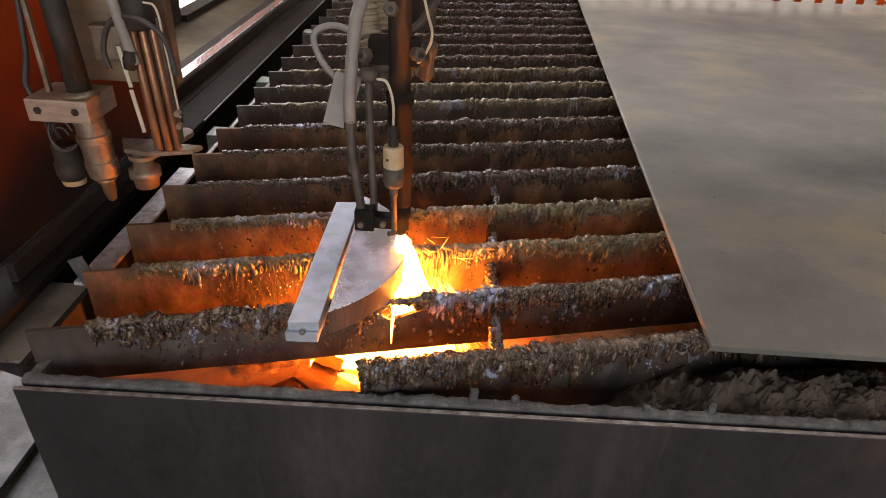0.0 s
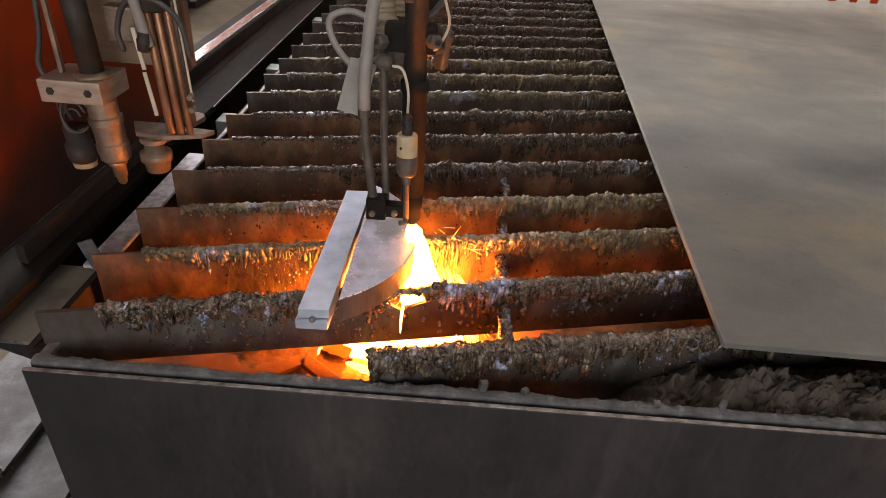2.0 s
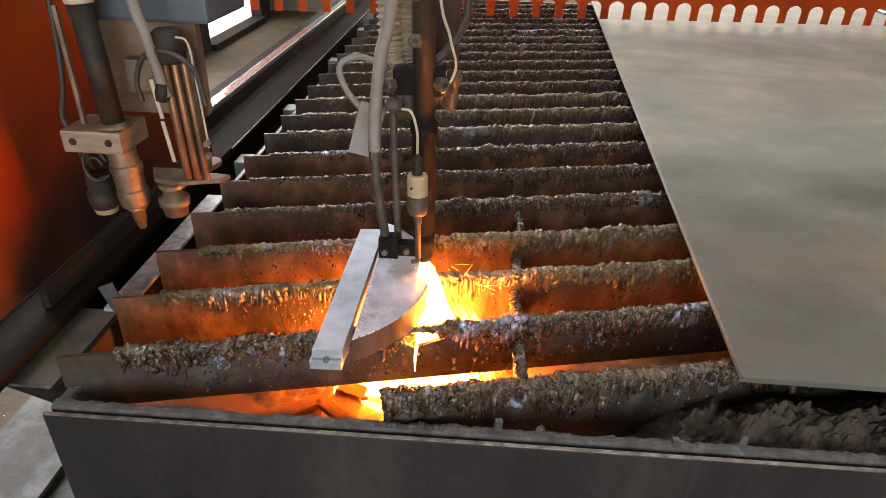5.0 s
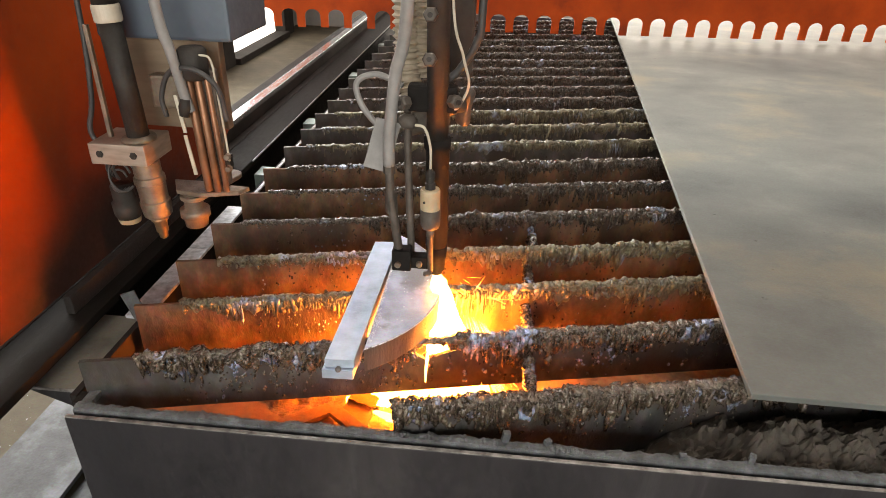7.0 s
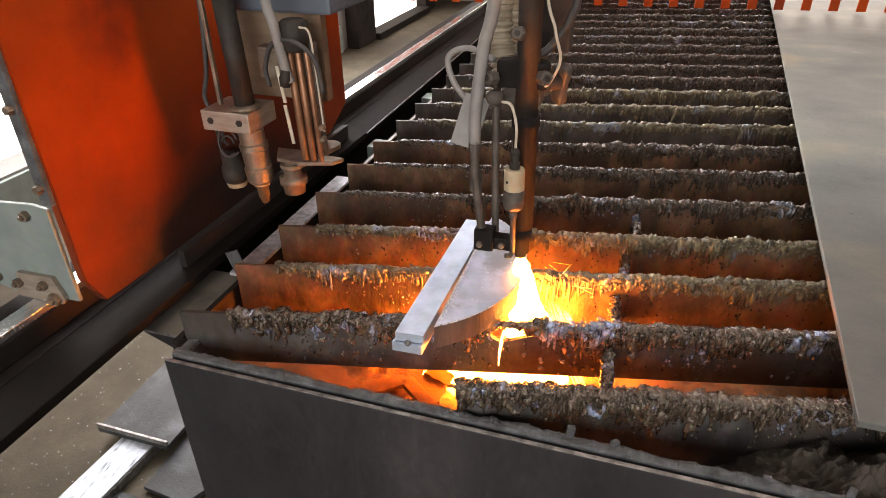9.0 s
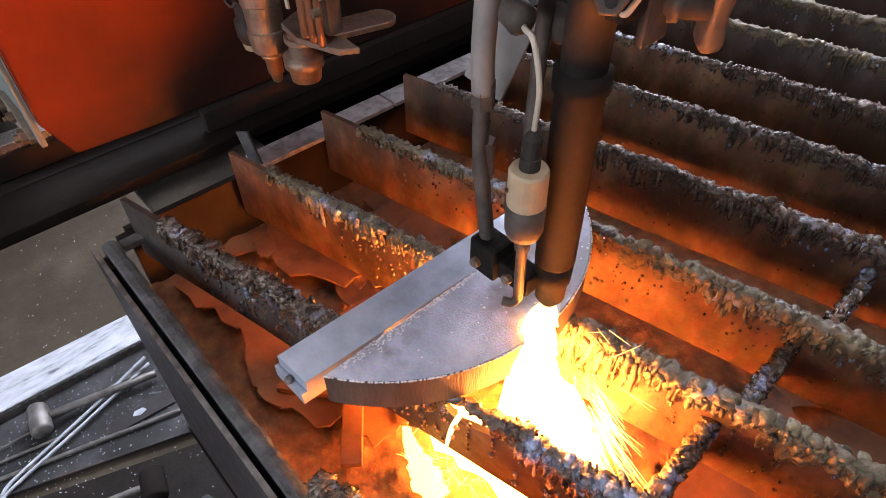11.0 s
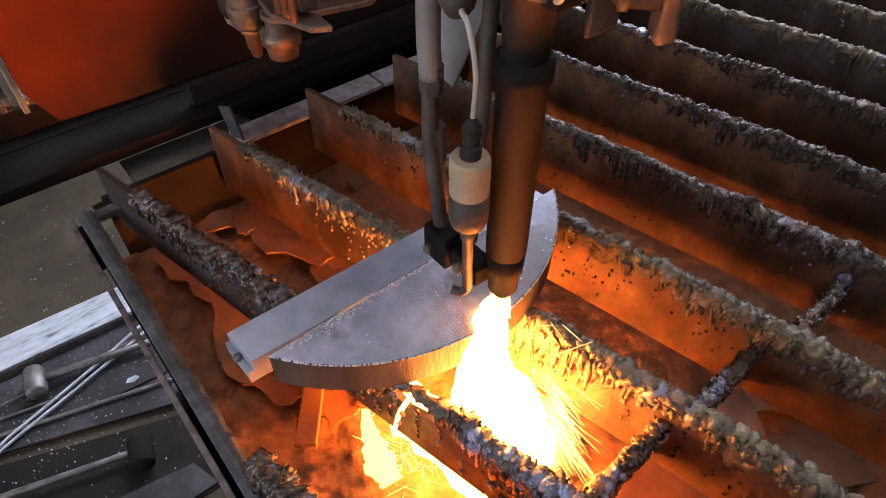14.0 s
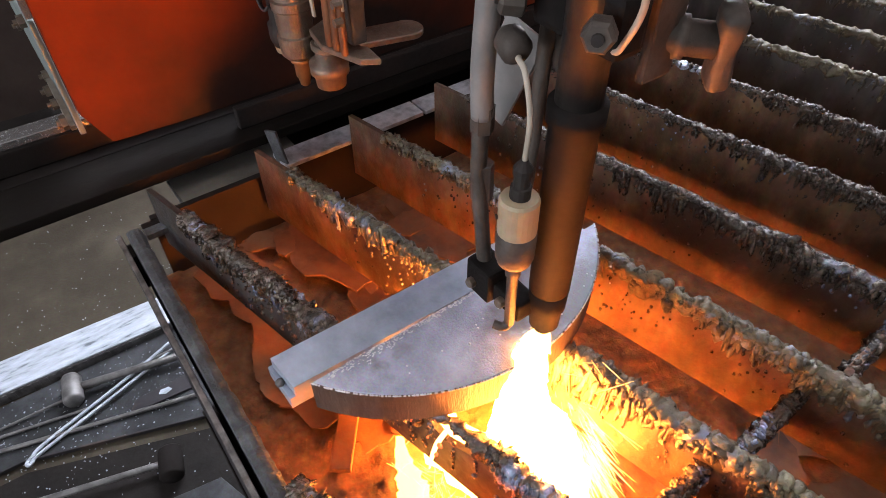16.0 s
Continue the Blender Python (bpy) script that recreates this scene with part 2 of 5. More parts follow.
M_TORCH = surface("scorched_torch_barrel", [(0.3, (0.007, 0.006, 0.0055)), (0.7, (0.017, 0.0145, 0.013))], 26, (0.65, 0.85), 0.05, 0.2, 220, fine=0.2, spec=0.12)
M_DULL = surface("sooty_fitting_steel", [(0.3, (0.05, 0.042, 0.036)), (0.7, (0.13, 0.112, 0.096))], 35, (0.5, 0.7), 0.3, 0.2, 220, spec=0.3)
M_BRASS = surface("heated_brass", [(0.3, (0.16, 0.1, 0.055)), (0.7, (0.36, 0.24, 0.13))], 30, (0.35, 0.55), 0.7, 0.1, 220)
M_COPPER = surface("copper_tube", [(0.3, (0.17, 0.08, 0.045)), (0.7, (0.34, 0.17, 0.095))], 22, (0.3, 0.55), 0.6, 0.08, 180)
M_HOSE = surface("grey_hose", [(0.3, (0.16, 0.155, 0.15)), (0.7, (0.28, 0.27, 0.26))], 20, (0.45, 0.65), 0.0, 0.15, 150)
M_BLACKHOSE = surface("black_rubber_cable", [(0.3, (0.02, 0.02, 0.02)), (0.7, (0.055, 0.052, 0.05))], 20, (0.45, 0.65), 0.0, 0.15, 150)
M_CORRUGATED = surface("beige_corrugated_hose", [(0.3, (0.2, 0.165, 0.12)), (0.7, (0.4, 0.34, 0.26))], 22, (0.6, 0.8), 0.0, 0.2, 150)
M_WHITE = surface("yellowed_white_plastic", [(0.3, (0.36, 0.32, 0.25)), (0.7, (0.56, 0.51, 0.42))], 18, (0.4, 0.6), 0.0, 0.08, 120)
M_TAN = surface("tan_sensor_cap", [(0.3, (0.3, 0.235, 0.145)), (0.7, (0.44, 0.36, 0.24))], 30, (0.5, 0.7), 0.0, 0.15, 180, fine=0.2)
M_BLUE = surface("blue_grey_housing", [(0.3, (0.04, 0.055, 0.075)), (0.7, (0.08, 0.105, 0.135))], 8, (0.45, 0.65), 0.0, 0.08, 100, fine=0.15)
M_WOOD = surface("brown_backing_board", [(0.3, (0.1, 0.07, 0.045)), (0.7, (0.2, 0.145, 0.095))], 9, (0.6, 0.8), 0.0, 0.15, 100, (0.3, 1, 3))
M_CUPBOARD = surface("dark_brown_paint", [(0.3, (0.022, 0.016, 0.014)), (0.7, (0.045, 0.034, 0.029))], 5, (0.5, 0.75), 0.0, 0.1, 90, fine=0.2, spec=0.2)
# Brown slag pushed towards orange, with the flame's light put into the stops.
M_ASH = surface("baked_slag_bed", [(0.28, (0.11, 0.05, 0.024)), (0.5, (0.21, 0.1, 0.046)), (0.75, (0.33, 0.175, 0.085))], 38,
                (0.65, 0.9), 0.0, 0.9, 120, fine=0.5, over=(0.06, 0.04, 0.033), over_scale=6, over_range=(0.62, 0.76))
M_HEAP = surface("grey_brown_dross", [(0.3, (0.03, 0.024, 0.019)), (0.55, (0.066, 0.054, 0.043)), (0.78, (0.12, 0.102, 0.085))], 22,
                 (0.6, 0.9), 0.05, 0.9, 130, fine=0.35)
M_SCRAP = surface("oxidised_scrap_sheet", [(0.3, (0.11, 0.045, 0.02)), (0.5, (0.22, 0.095, 0.042)), (0.7, (0.3, 0.15, 0.075))], 12, (0.55, 0.85), 0.05, 0.3, 150, fine=0.2,
                  per_object=True, over=(0.07, 0.045, 0.035), over_scale=5, over_range=(0.58, 0.68))
# Pale blue stops carry the window's light on the bar as diffuse colour.
M_SILVER = surface("bright_flat_bar", [(0.3, (0.14, 0.16, 0.18)), (0.42, (0.4, 0.45, 0.5)), (0.7, (0.62, 0.68, 0.76))], 12, (0.45, 0.7), 0.05, 0.3, 150, (6, 1.4, 1), fine=0.25, spec=0.4)
M_ROD = surface("grey_steel_rod", [(0.3, (0.09, 0.085, 0.08)), (0.7, (0.26, 0.255, 0.25))], 30, (0.35, 0.6), 0.5, 0.2, 200)
M_TEAL = surface("pale_teal_paint", [(0.3, (0.13, 0.17, 0.16)), (0.7, (0.22, 0.26, 0.245))], 9, (0.45, 0.65), 0.0, 0.1, 100, fine=0.2)
M_FLAME = glow("white_hot_jet", (1.0, 0.24, 0.03), 150)
M_JET = glow("bright_jet_root", (1.0, 0.29, 0.042), 115)
M_PLUME = glow("bright_preheat_flame", (1.0, 0.31, 0.05), 85)
M_HALO = glow("yellow_hot_tip", (1.0, 0.5, 0.15), 7)
M_MOLTEN = glow("molten_steel", (1.0, 0.33, 0.05), 44)
M_RUN = glow("cooling_molten_run", (1.0, 0.36, 0.06), 10)
M_EMBER = glow("red_ember", (1.0, 0.1, 0.03), 2)
M_SPARK = glow("spark", (1.0, 0.46, 0.12), 7)
M_DAY = glow("daylight_beyond", (0.95, 0.98, 1.0), 3.2)


# ---- mesh helpers ----
def put(name, bm, material, parent=None, label="", smooth=False):
    """Links a bmesh, drawn in plan units, as one object."""
    bmesh.ops.recalc_face_normals(bm, faces=bm.faces[:])
    me = bpy.data.meshes.new(name)
    bm.transform(Matrix.Scale(U, 4))
    bm.to_mesh(me)
    bm.free()
    me.materials.append(material)
    if smooth:
        for p in me.polygons:
            p.use_smooth = True
    ob = new(name, me)
    if parent:
        ob.parent = parent
    if label:
        ob["label"] = label
    return ob


def part(name, bm, material, parent, label="", smooth=False):
    return put(name, bm, material, parent, label, smooth)


def thing(name, label, category, group="", kind=""):
    return tagged(new(name), label, category, group, kind)


def box(lo, hi, bevel=0.0, m=None, bm=None):
    bm = bm or bmesh.new()
    c = [(a + b) / 2 for a, b in zip(lo, hi)]
    s = [abs(b - a) for a, b in zip(lo, hi)]
    r = bmesh.ops.create_cube(bm, size=1, matrix=Matrix.Translation(c) @ Matrix.Diagonal((*s, 1)))
    if bevel:
        edges = list({e for v in r["verts"] for e in v.link_edges})
        bmesh.ops.bevel(bm, geom=edges, offset=bevel, segments=2, affect="EDGES", profile=0.6)
    if m:
        bm.transform(m)
    return bm


def prism(points, z0, z1, bevel=0.0):
    bm = bmesh.new()
    f = bm.faces.new([bm.verts.new((x, y, z0)) for x, y in points])
    ext = bmesh.ops.extrude_face_region(bm, geom=[f])
    top = [v for v in ext["geom"] if isinstance(v, bmesh.types.BMVert)]
    bmesh.ops.translate(bm, verts=top, vec=(0, 0, z1 - z0))
    if bevel:
        bmesh.ops.bevel(bm, geom=bm.edges[:], offset=bevel, segments=1, affect="EDGES")
    return bm


def lathe(profile, base, tip, n=24, bm=None):
    """Rings of (along, radius) turned about the line from base to tip."""
    bm = bm or bmesh.new()
    base, tip = Vector(base), Vector(tip)
    q = (tip - base).to_track_quat("Z", "Y").to_matrix()
    rings = []
    for a, r in profile:
        o = base + (tip - base) * a
        rings.append([bm.verts.new(o + q @ Vector((r * math.cos(2 * math.pi * k / n), r * math.sin(2 * math.pi * k / n), 0))) for k in range(n)])
    for lo, hi in zip(rings, rings[1:]):
        for k in range(n):
            bm.faces.new((lo[k], lo[(k + 1) % n], hi[(k + 1) % n], hi[k]))
    bm.faces.new(rings[0]), bm.faces.new(rings[-1])
    return bm


def rod(a, b, r, n=16, bm=None):
    return lathe([(0, r * 0.85), (0.01, r), (0.99, r), (1, r * 0.85)], a, b, n, bm)


def spline(points, steps=10):
    pts = [Vector(p) for p in points]
    pts = [2 * pts[0] - pts[1]] + pts + [2 * pts[-1] - pts[-2]]
    out = []
    for i in range(1, len(pts) - 2):
        p0, p1, p2, p3 = pts[i - 1 : i + 3]
        for k in range(steps):
            t = k / steps
            out.append(0.5 * (2 * p1 + (p2 - p0) * t + (2 * p0 - 5 * p1 + 4 * p2 - p3) * t * t + (3 * p1 - p0 - 3 * p2 + p3) * t ** 3))
    return out + [pts[-2]]


def hose(points, r, n=12, ribs=0.0, pitch=0.0, bm=None, steps=10):
    """A tube along a smooth line; ribs make it corrugated."""
    bm = bm or bmesh.new()
    path = spline(points, steps)
    if ribs:
        fine = []
        for a, b in zip(path, path[1:]):
            k = max(1, int((b - a).length / (pitch / 4)))
            fine += [a.lerp(b, j / k) for j in range(k)]
        path = fine + [path[-1]]
    rings, run = [], 0.0
    for i, p in enumerate(path):
        d = (path[min(i + 1, len(path) - 1)] - path[max(i - 1, 0)]).normalized()
        if i:
            run += (p - path[i - 1]).length
        side = d.cross(Vector((0.3, 1, 0.1))).normalized()
        up = side.cross(d)
        rr = r * (1 + (ribs * math.sin(2 * math.pi * run / pitch) if ribs else 0))
        rings.append([bm.verts.new(p + rr * (side * math.cos(2 * math.pi * k / n) + up * math.sin(2 * math.pi * k / n))) for k in range(n)])
    for lo, hi in zip(rings, rings[1:]):
        for k in range(n):
            bm.faces.new((lo[k], lo[(k + 1) % n], hi[(k + 1) % n], hi[k]))
    bm.faces.new(rings[0]), bm.faces.new(rings[-1])
    return bm


def fbm(x, y, z, octaves=3):
    return noise.fractal(Vector((x, y, z)), 0.9, 2.1, octaves)


# ---- the shop ----
X0, X1, Y0, Y1, TOP = -2.05, 5.5, -3.0, 7.0, 4.2
tagged(put("floor", box((X0 - 2, Y0 - 3, -0.1), (X1 + 0.15, Y1 + 3, 0)), M_CONCRETE), "dusty grey-brown concrete workshop floor", "floor", kind="structure")


def wall(name, axis, at, lo, hi, holes):
    """A wall 0.15 thick across x or y, in pieces round its openings (from, to, sill, head)."""
    bm, a = bmesh.new(), lo

    def piece(p, q, z0, z1):
        if axis == "y":
            box((p, at, z0), (q, at + 0.15, z1), bm=bm)
        else:
            box((at - 0.15, p, z0), (at, q, z1), bm=bm)

    for p, q, sill, head in holes:
        piece(a, p, 0, TOP)
        piece(p, q, head, TOP)
        if sill:
            piece(p, q, 0, sill)
        a = q
    piece(a, hi, 0, TOP)
    tagged(put(name, bm, M_WALL), "grimy grey rendered workshop wall", "wall", kind="structure")


wall("wall_back", "y", Y1, X0, X1, [(0.3, 5.2, 0, 2.9)])
wall("wall_left", "x", X0, Y0, Y1 + 0.15, [(1.45, 4.6, 0.2, 3.95), (5.02, 6.35, 0.03, 2.3)])
wall("wall_front", "y", Y0 - 0.15, X0, X1, [(-1.6, 2.0, 0, 3.0)])
wall("wall_right", "x", X1 + 0.15, Y0, Y1 + 0.15, [])
ceil = bmesh.new()
for lo, hi in (((X0, Y0), (-0.1, Y1)), ((2.3, Y0), (X1, Y1)), ((-0.1, Y0), (2.3, -0.4)), ((-0.1, 3.6), (2.3, Y1))):
    box((*lo, TOP), (*hi, TOP + 0.1), bm=ceil)
tagged(put("ceiling", ceil, M_WALL), "dark workshop roof with an open skylight", "ceiling", kind="structure")
tagged(put("backdrop", box((X0, Y1 + 2.9, -0.05), (X1, Y1 + 3, 3.6)), M_DAY), "overexposed daylight outside the doors", "backdrop", kind="structure")
tagged(put("backdrop_left", box((X0 - 0.5, 0.8, -0.05), (X0 - 0.4, 4.58, 5.5)), M_DAY), "overexposed daylight outside the window", "backdrop", kind="structure")
tagged(put("backdrop_door", box((X0 - 0.03, 5.03, 0.031), (X0 - 0.01, 6.345, 2.295)), M_DAY), "overexposed daylight outside the side door", "backdrop", kind="structure")
tagged(put("trim_wainscot", box((X0 + 0.001, 1.45, 0.0), (X0 + 0.02, 4.6, 0.19)), M_TEAL), "pale teal painted panel under the window", "wall panel", kind="structure")

# dark frame of the far door
fr = thing("door_frame", "wide dark steel frame round the bright far doorway", "door frame")
for lo, hi, nm in (((X0, 4.72, 0), (X0 + 0.1, 5.06, 2.5), "post"), ((X0, 6.33, 0), (X0 + 0.1, 6.6, 2.5), "post"),
                   ((X0, 5.061, 2.29), (X0 + 0.1, 6.329, 2.5), "header"), ((X0, 5.061, 0), (X0 + 0.14, 6.329, 0.05), "sill")):
    part(nm, box(lo, hi, 0.005), M_DARK, fr)

# dark cupboard against the far side wall
cup = thing("steel_cupboard", "dark brown steel cupboard against the workshop wall", "cupboard")
part("body", box((X0 + 0.002, 0.1, 0.0), (X0 + 0.45, 1.25, 1.5), 0.006), M_CUPBOARD, cup)
for a in (0.11, 0.682):
    door = part("door", box((X0 + 0.451, a, 0.05), (X0 + 0.465, a + 0.558, 1.47), 0.004), M_CUPBOARD, cup)
    part("handle", box((X0 + 0.4652, a + (0.5 if a < 0.5 else 0.04), 0.7), (X0 + 0.478, a + (0.515 if a < 0.5 else 0.055), 0.85), 0.003), M_DULL, door, "dull steel handle")

# ---- cutting table ----
table = thing("cutting_table", "blackened steel tank of a flame cutting table, open on top", "cutting table")
XR, YB = 1.9, 3.7
part("front_plate", box((-0.3265, 0.6225, 0.0), (XR, 0.6275, 0.655), 0.001), M_TANK, table, "dark scaled steel front plate with a rubbed top edge")
part("edge_weld", box((-0.3265, 0.6224, 0.6552), (XR, 0.6272, 0.6566), 0.0006), M_EDGE, table, "bright rubbed upper edge")
lip = bmesh.new()
NX = 900
rows = []
for i in range(NX + 1):
    x = -0.322 + (XR + 0.322) * (i / NX)
    w = 0.0014 * fbm(x * 60, 1, 2) + 0.0016 * fbm(x * 14, 5, 2) + 0.0016 * max(0.0, fbm(x * 210, 8, 1))
    prof = [(0.632, 0.56), (0.632, 0.6575), (0.6335, 0.6595 + w * 0.5), (0.639, 0.6605 + w), (0.6435 + w * 0.7, 0.659 + w * 1.3), (0.6465 + w, 0.655), (0.6465, 0.63), (0.645, 0.62), (0.645, 0.56)]
    rows.append([lip.verts.new((x, y, z)) for y, z in prof])
for a, b in zip(rows, rows[1:]):
    for k in range(len(a)):
        lip.faces.new((a[k], a[(k + 1) % len(a)], b[(k + 1) % len(b)], b[k]))
lip.faces.new(rows[0]), lip.faces.new(rows[-1])
part("inner_lip", lip, M_LIP, table, "grey dusty channel lip crusted with spatter")
part("spacer", box((-0.322, 0.6276, 0.60), (-0.30, 0.6318, 0.645)), M_DARK, table)
part("end_cap", box((-0.3245, 0.6485, 0.647), (-0.312, 0.69, 0.6545), 0.001), M_LIP, table)
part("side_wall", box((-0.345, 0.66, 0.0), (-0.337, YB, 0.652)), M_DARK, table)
part("side_wall", box((XR - 0.008, 0.62, 0.0), (XR, YB, 0.652)), M_TANK, table)
part("back_plate", box((-0.337, YB - 0.01, 0.0), (XR - 0.008, YB, 0.652)), M_TANK, table)
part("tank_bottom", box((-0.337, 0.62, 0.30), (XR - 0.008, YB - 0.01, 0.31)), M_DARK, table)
for a, b in ((0.812, 1.005), (1.008, 1.17)):
    part("angle_ledge", box((-0.362, a, 0.6525), (-0.330, b, 0.658), 0.001), M_LEDGE, table, "bare shiny angle iron ledge")
for a, b in ((1.175, 2.05), (2.1, 2.9)):
    part("angle_ledge", box((-0.339, a, 0.6525), (-0.332, b, 0.656), 0.001), M_EDGE, table, "dull narrow angle iron ledge")
part("corner_plate", box((-0.439, 0.703, 0.6155), (-0.3455, 0.86, 0.62), 0.001), M_DUSTPLATE, table, "dusty flat corner gusset beside the tank")
web = bmesh.new()
f = web.faces.new([web.verts.new((px, 0.7035, pz)) for px, pz in ((-0.4385, 0.6152), (-0.3455, 0.6152), (-0.3455, 0.575), (-0.432, 0.6115))])
ext = bmesh.ops.extrude_face_region(web, geom=[f])
bmesh.ops.translate(web, verts=[v for v in ext["geom"] if isinstance(v, bmesh.types.BMVert)], vec=(0, 0.005, 0))
part("gusset_web", web, M_TANK, table, "tapered gusset web")
part("gusset_edge", box((-0.438, 0.7005, 0.6165), (-0.346, 0.7028, 0.6202), 0.0006), M_EDGE, table, "rubbed bright gusset edge")
# Solid black block paints the shade inside the lip's open end.
part("corner_hole_dark", box((-0.334, 0.6485, 0.6475), (-0.3255, 0.667, 0.6535)), M_PIT, table, "black block painting the shade in the lip's open end")
bm = box((-0.009, -0.0015, 0.0), (0.009, 0.0015, 0.045), 0.0005, pose(-0.34, 0.815, 0.652, 0, -14, 20))
part("tab", bm, M_LIP, table, "bent upright steel tab")
for y in (1.38, 1.75, 2.3, 2.85):
    part("side_bracket", box((-0.392, y, 0.5055), (-0.3455, y + 0.05, 0.635), 0.002), M_TEAL, table, "pale grey-green bracket post")

for x, y, h, t in ((0.155, 0.641, 0.014, 12), (0.2, 0.642, 0.006, 40), (0.34, 0.64, 0.005, 5), (0.41, 0.642, 0.01, 70)):
    part("lip_stub", box((-0.004, -0.003, 0), (0.004, 0.003, h), 0.0008, pose(x, y, 0.6605, 4, 5, t)), M_LIP, table, "stub of slag standing on the lip")

# Added black strips keep the gap between tank and rail in darkness.
part("gap_blackout", box((-0.469, 0.865, 0.5), (-0.3455, 5.0, 0.505)), M_PIT, table, "black strip added to darken the gap beside the tank")
part("gap_blackout_side", box((-0.4735, 0.865, 0.5), (-0.4695, 5.0, 0.631)), M_PIT, table)

# gantry rails either side
for x, nm in ((-0.5, "rail_beam"), (2.1, "rail_beam")):
    r = thing(nm, "near-black steel gantry rail beam with a polished running strip", "rail", "gantry rails")
    part("web", box((x - 0.06, -2.0, 0.632), (x + 0.03, 5.4, 0.66), 0.003), M_DARK, r)
    part("top_flange", box((x - 0.06, -2.0, 0.661), (x + 0.012, 5.4, 0.69), 0.002), M_DARK, r)
    part("running_strip", box((x - 0.018, -2.0, 0.6905), (x + 0.008, 5.4, 0.7), 0.001), M_RAIL, r, "polished bright running strip")
    part("inner_flange", box((x + 0.031, -2.0, 0.646), (x + 0.1, 5.4, 0.66), 0.002), M_BEAMTOP, r, "wide dull flange beside the rail head, coloured as if in shade")
    part("flange_edge", box((x + 0.1005, 1.4, 0.656), (x + 0.1025, 5.4, 0.6595), 0.0006), M_EDGE, r, "rubbed bright flange edge")
    for y in (-1.6, 2.1, 3.6, 5.0):
        part("rail_post", box((x - 0.055, y, 0), (x + 0.025, y + 0.1, 0.6315), 0.004), M_DARK, r)

# ---- slag bed in the tank ----
bed = bmesh.new()
gx, gy = 400, 280
grid = []
for j in range(gy + 1):
    y = 0.6475 + (j / gy) ** 1.5 * 2.6
    row = []
    for i in range(gx + 1):
        x = -0.336 + (i / gx) ** 1.25 * 1.7
        warp = Vector((x * 11 + 0.6 * fbm(x * 30, y * 30, 6), y * 11 + 0.6 * fbm(x * 30, y * 30, 11), 0.3))
        d, cells = noise.voronoi(warp)
        crack = min(1.0, (d[1] - d[0]) * 22)
        z = 0.566 + 0.004 * fbm(x * 9, y * 9, 1) + (0.005 + 0.004 * noise.cell(cells[0] * 3.7)) * crack + 0.0007 * fbm(x * 90, y * 90, 4)
        rise = min(1.0, max(0.0, (x - 0.24) / 0.2))
        heap = rise * rise * (3 - 2 * rise) * math.exp(-((y - 0.69) / 0.09) ** 2)
        z += heap * (0.086 + 0.022 * fbm(x * 20, y * 24, 7, 5) + 0.016 * abs(fbm(x * 48, y * 48, 2, 4)) + 0.006 * fbm(x * 130, y * 130, 9, 3))
        pit = math.exp(-((x - 0.075) / 0.06) ** 2 - ((y - 0.79) / 0.05) ** 2)
        z -= 0.012 * pit
        row.append(bed.verts.new((x, y, z)))
    grid.append(row)
for a, b in zip(grid, grid[1:]):
    for k in range(gx):
        bed.faces.new((a[k], a[k + 1], b[k + 1], b[k]))
slag_bed = put("slag_bed", bed, M_ASH, smooth=True)
slag_bed.data.materials.append(M_HEAP)
for p in slag_bed.data.polygons:
    c = p.center / U
    p.material_index = int(c.x + 0.08 * fbm(c.x * 12, c.y * 12, 3) > 0.27 and c.y < 0.80)
    p.use_smooth = p.material_index == 0
tagged(slag_bed, "cracked brown bed of baked slag filling the tank", "slag", kind="stuff")

# loose lumps of dross on the heap and bed
rnd = random.Random(5)
lumps = bmesh.new()
for k in range(306):
    if k < 300:
        x, y = rnd.uniform(0.36, 1.1), rnd.uniform(0.652, 0.72)
        z = 0.568 + 0.084 * min(1, (x - 0.26) / 0.2) * math.exp(-((y - 0.69) / 0.09) ** 2)
        s = rnd.uniform(0.003, 0.007) if k % 4 else rnd.uniform(0.009, 0.016)
    else:
        x, y = rnd.uniform(-0.1, 0.4), rnd.uniform(0.66, 0.9)
        z, s = 0.578, rnd.uniform(0.004, 0.012)
    r = bmesh.ops.create_icosphere(lumps, subdivisions=2, radius=s)
    o = Vector((x, y, z))
    for v in r["verts"]:
        n = 1 + 0.75 * fbm(v.co.x * 120 + k, v.co.y * 120, v.co.z * 120)
        v.co = Vector((v.co.x * n, v.co.y * n, v.co.z * n * 0.7)) + o
tagged(put("dross_heap", lumps, M_HEAP, smooth=True), "grey-brown lumps of cold dross heaped in the tank", "dross", kind="stuff")

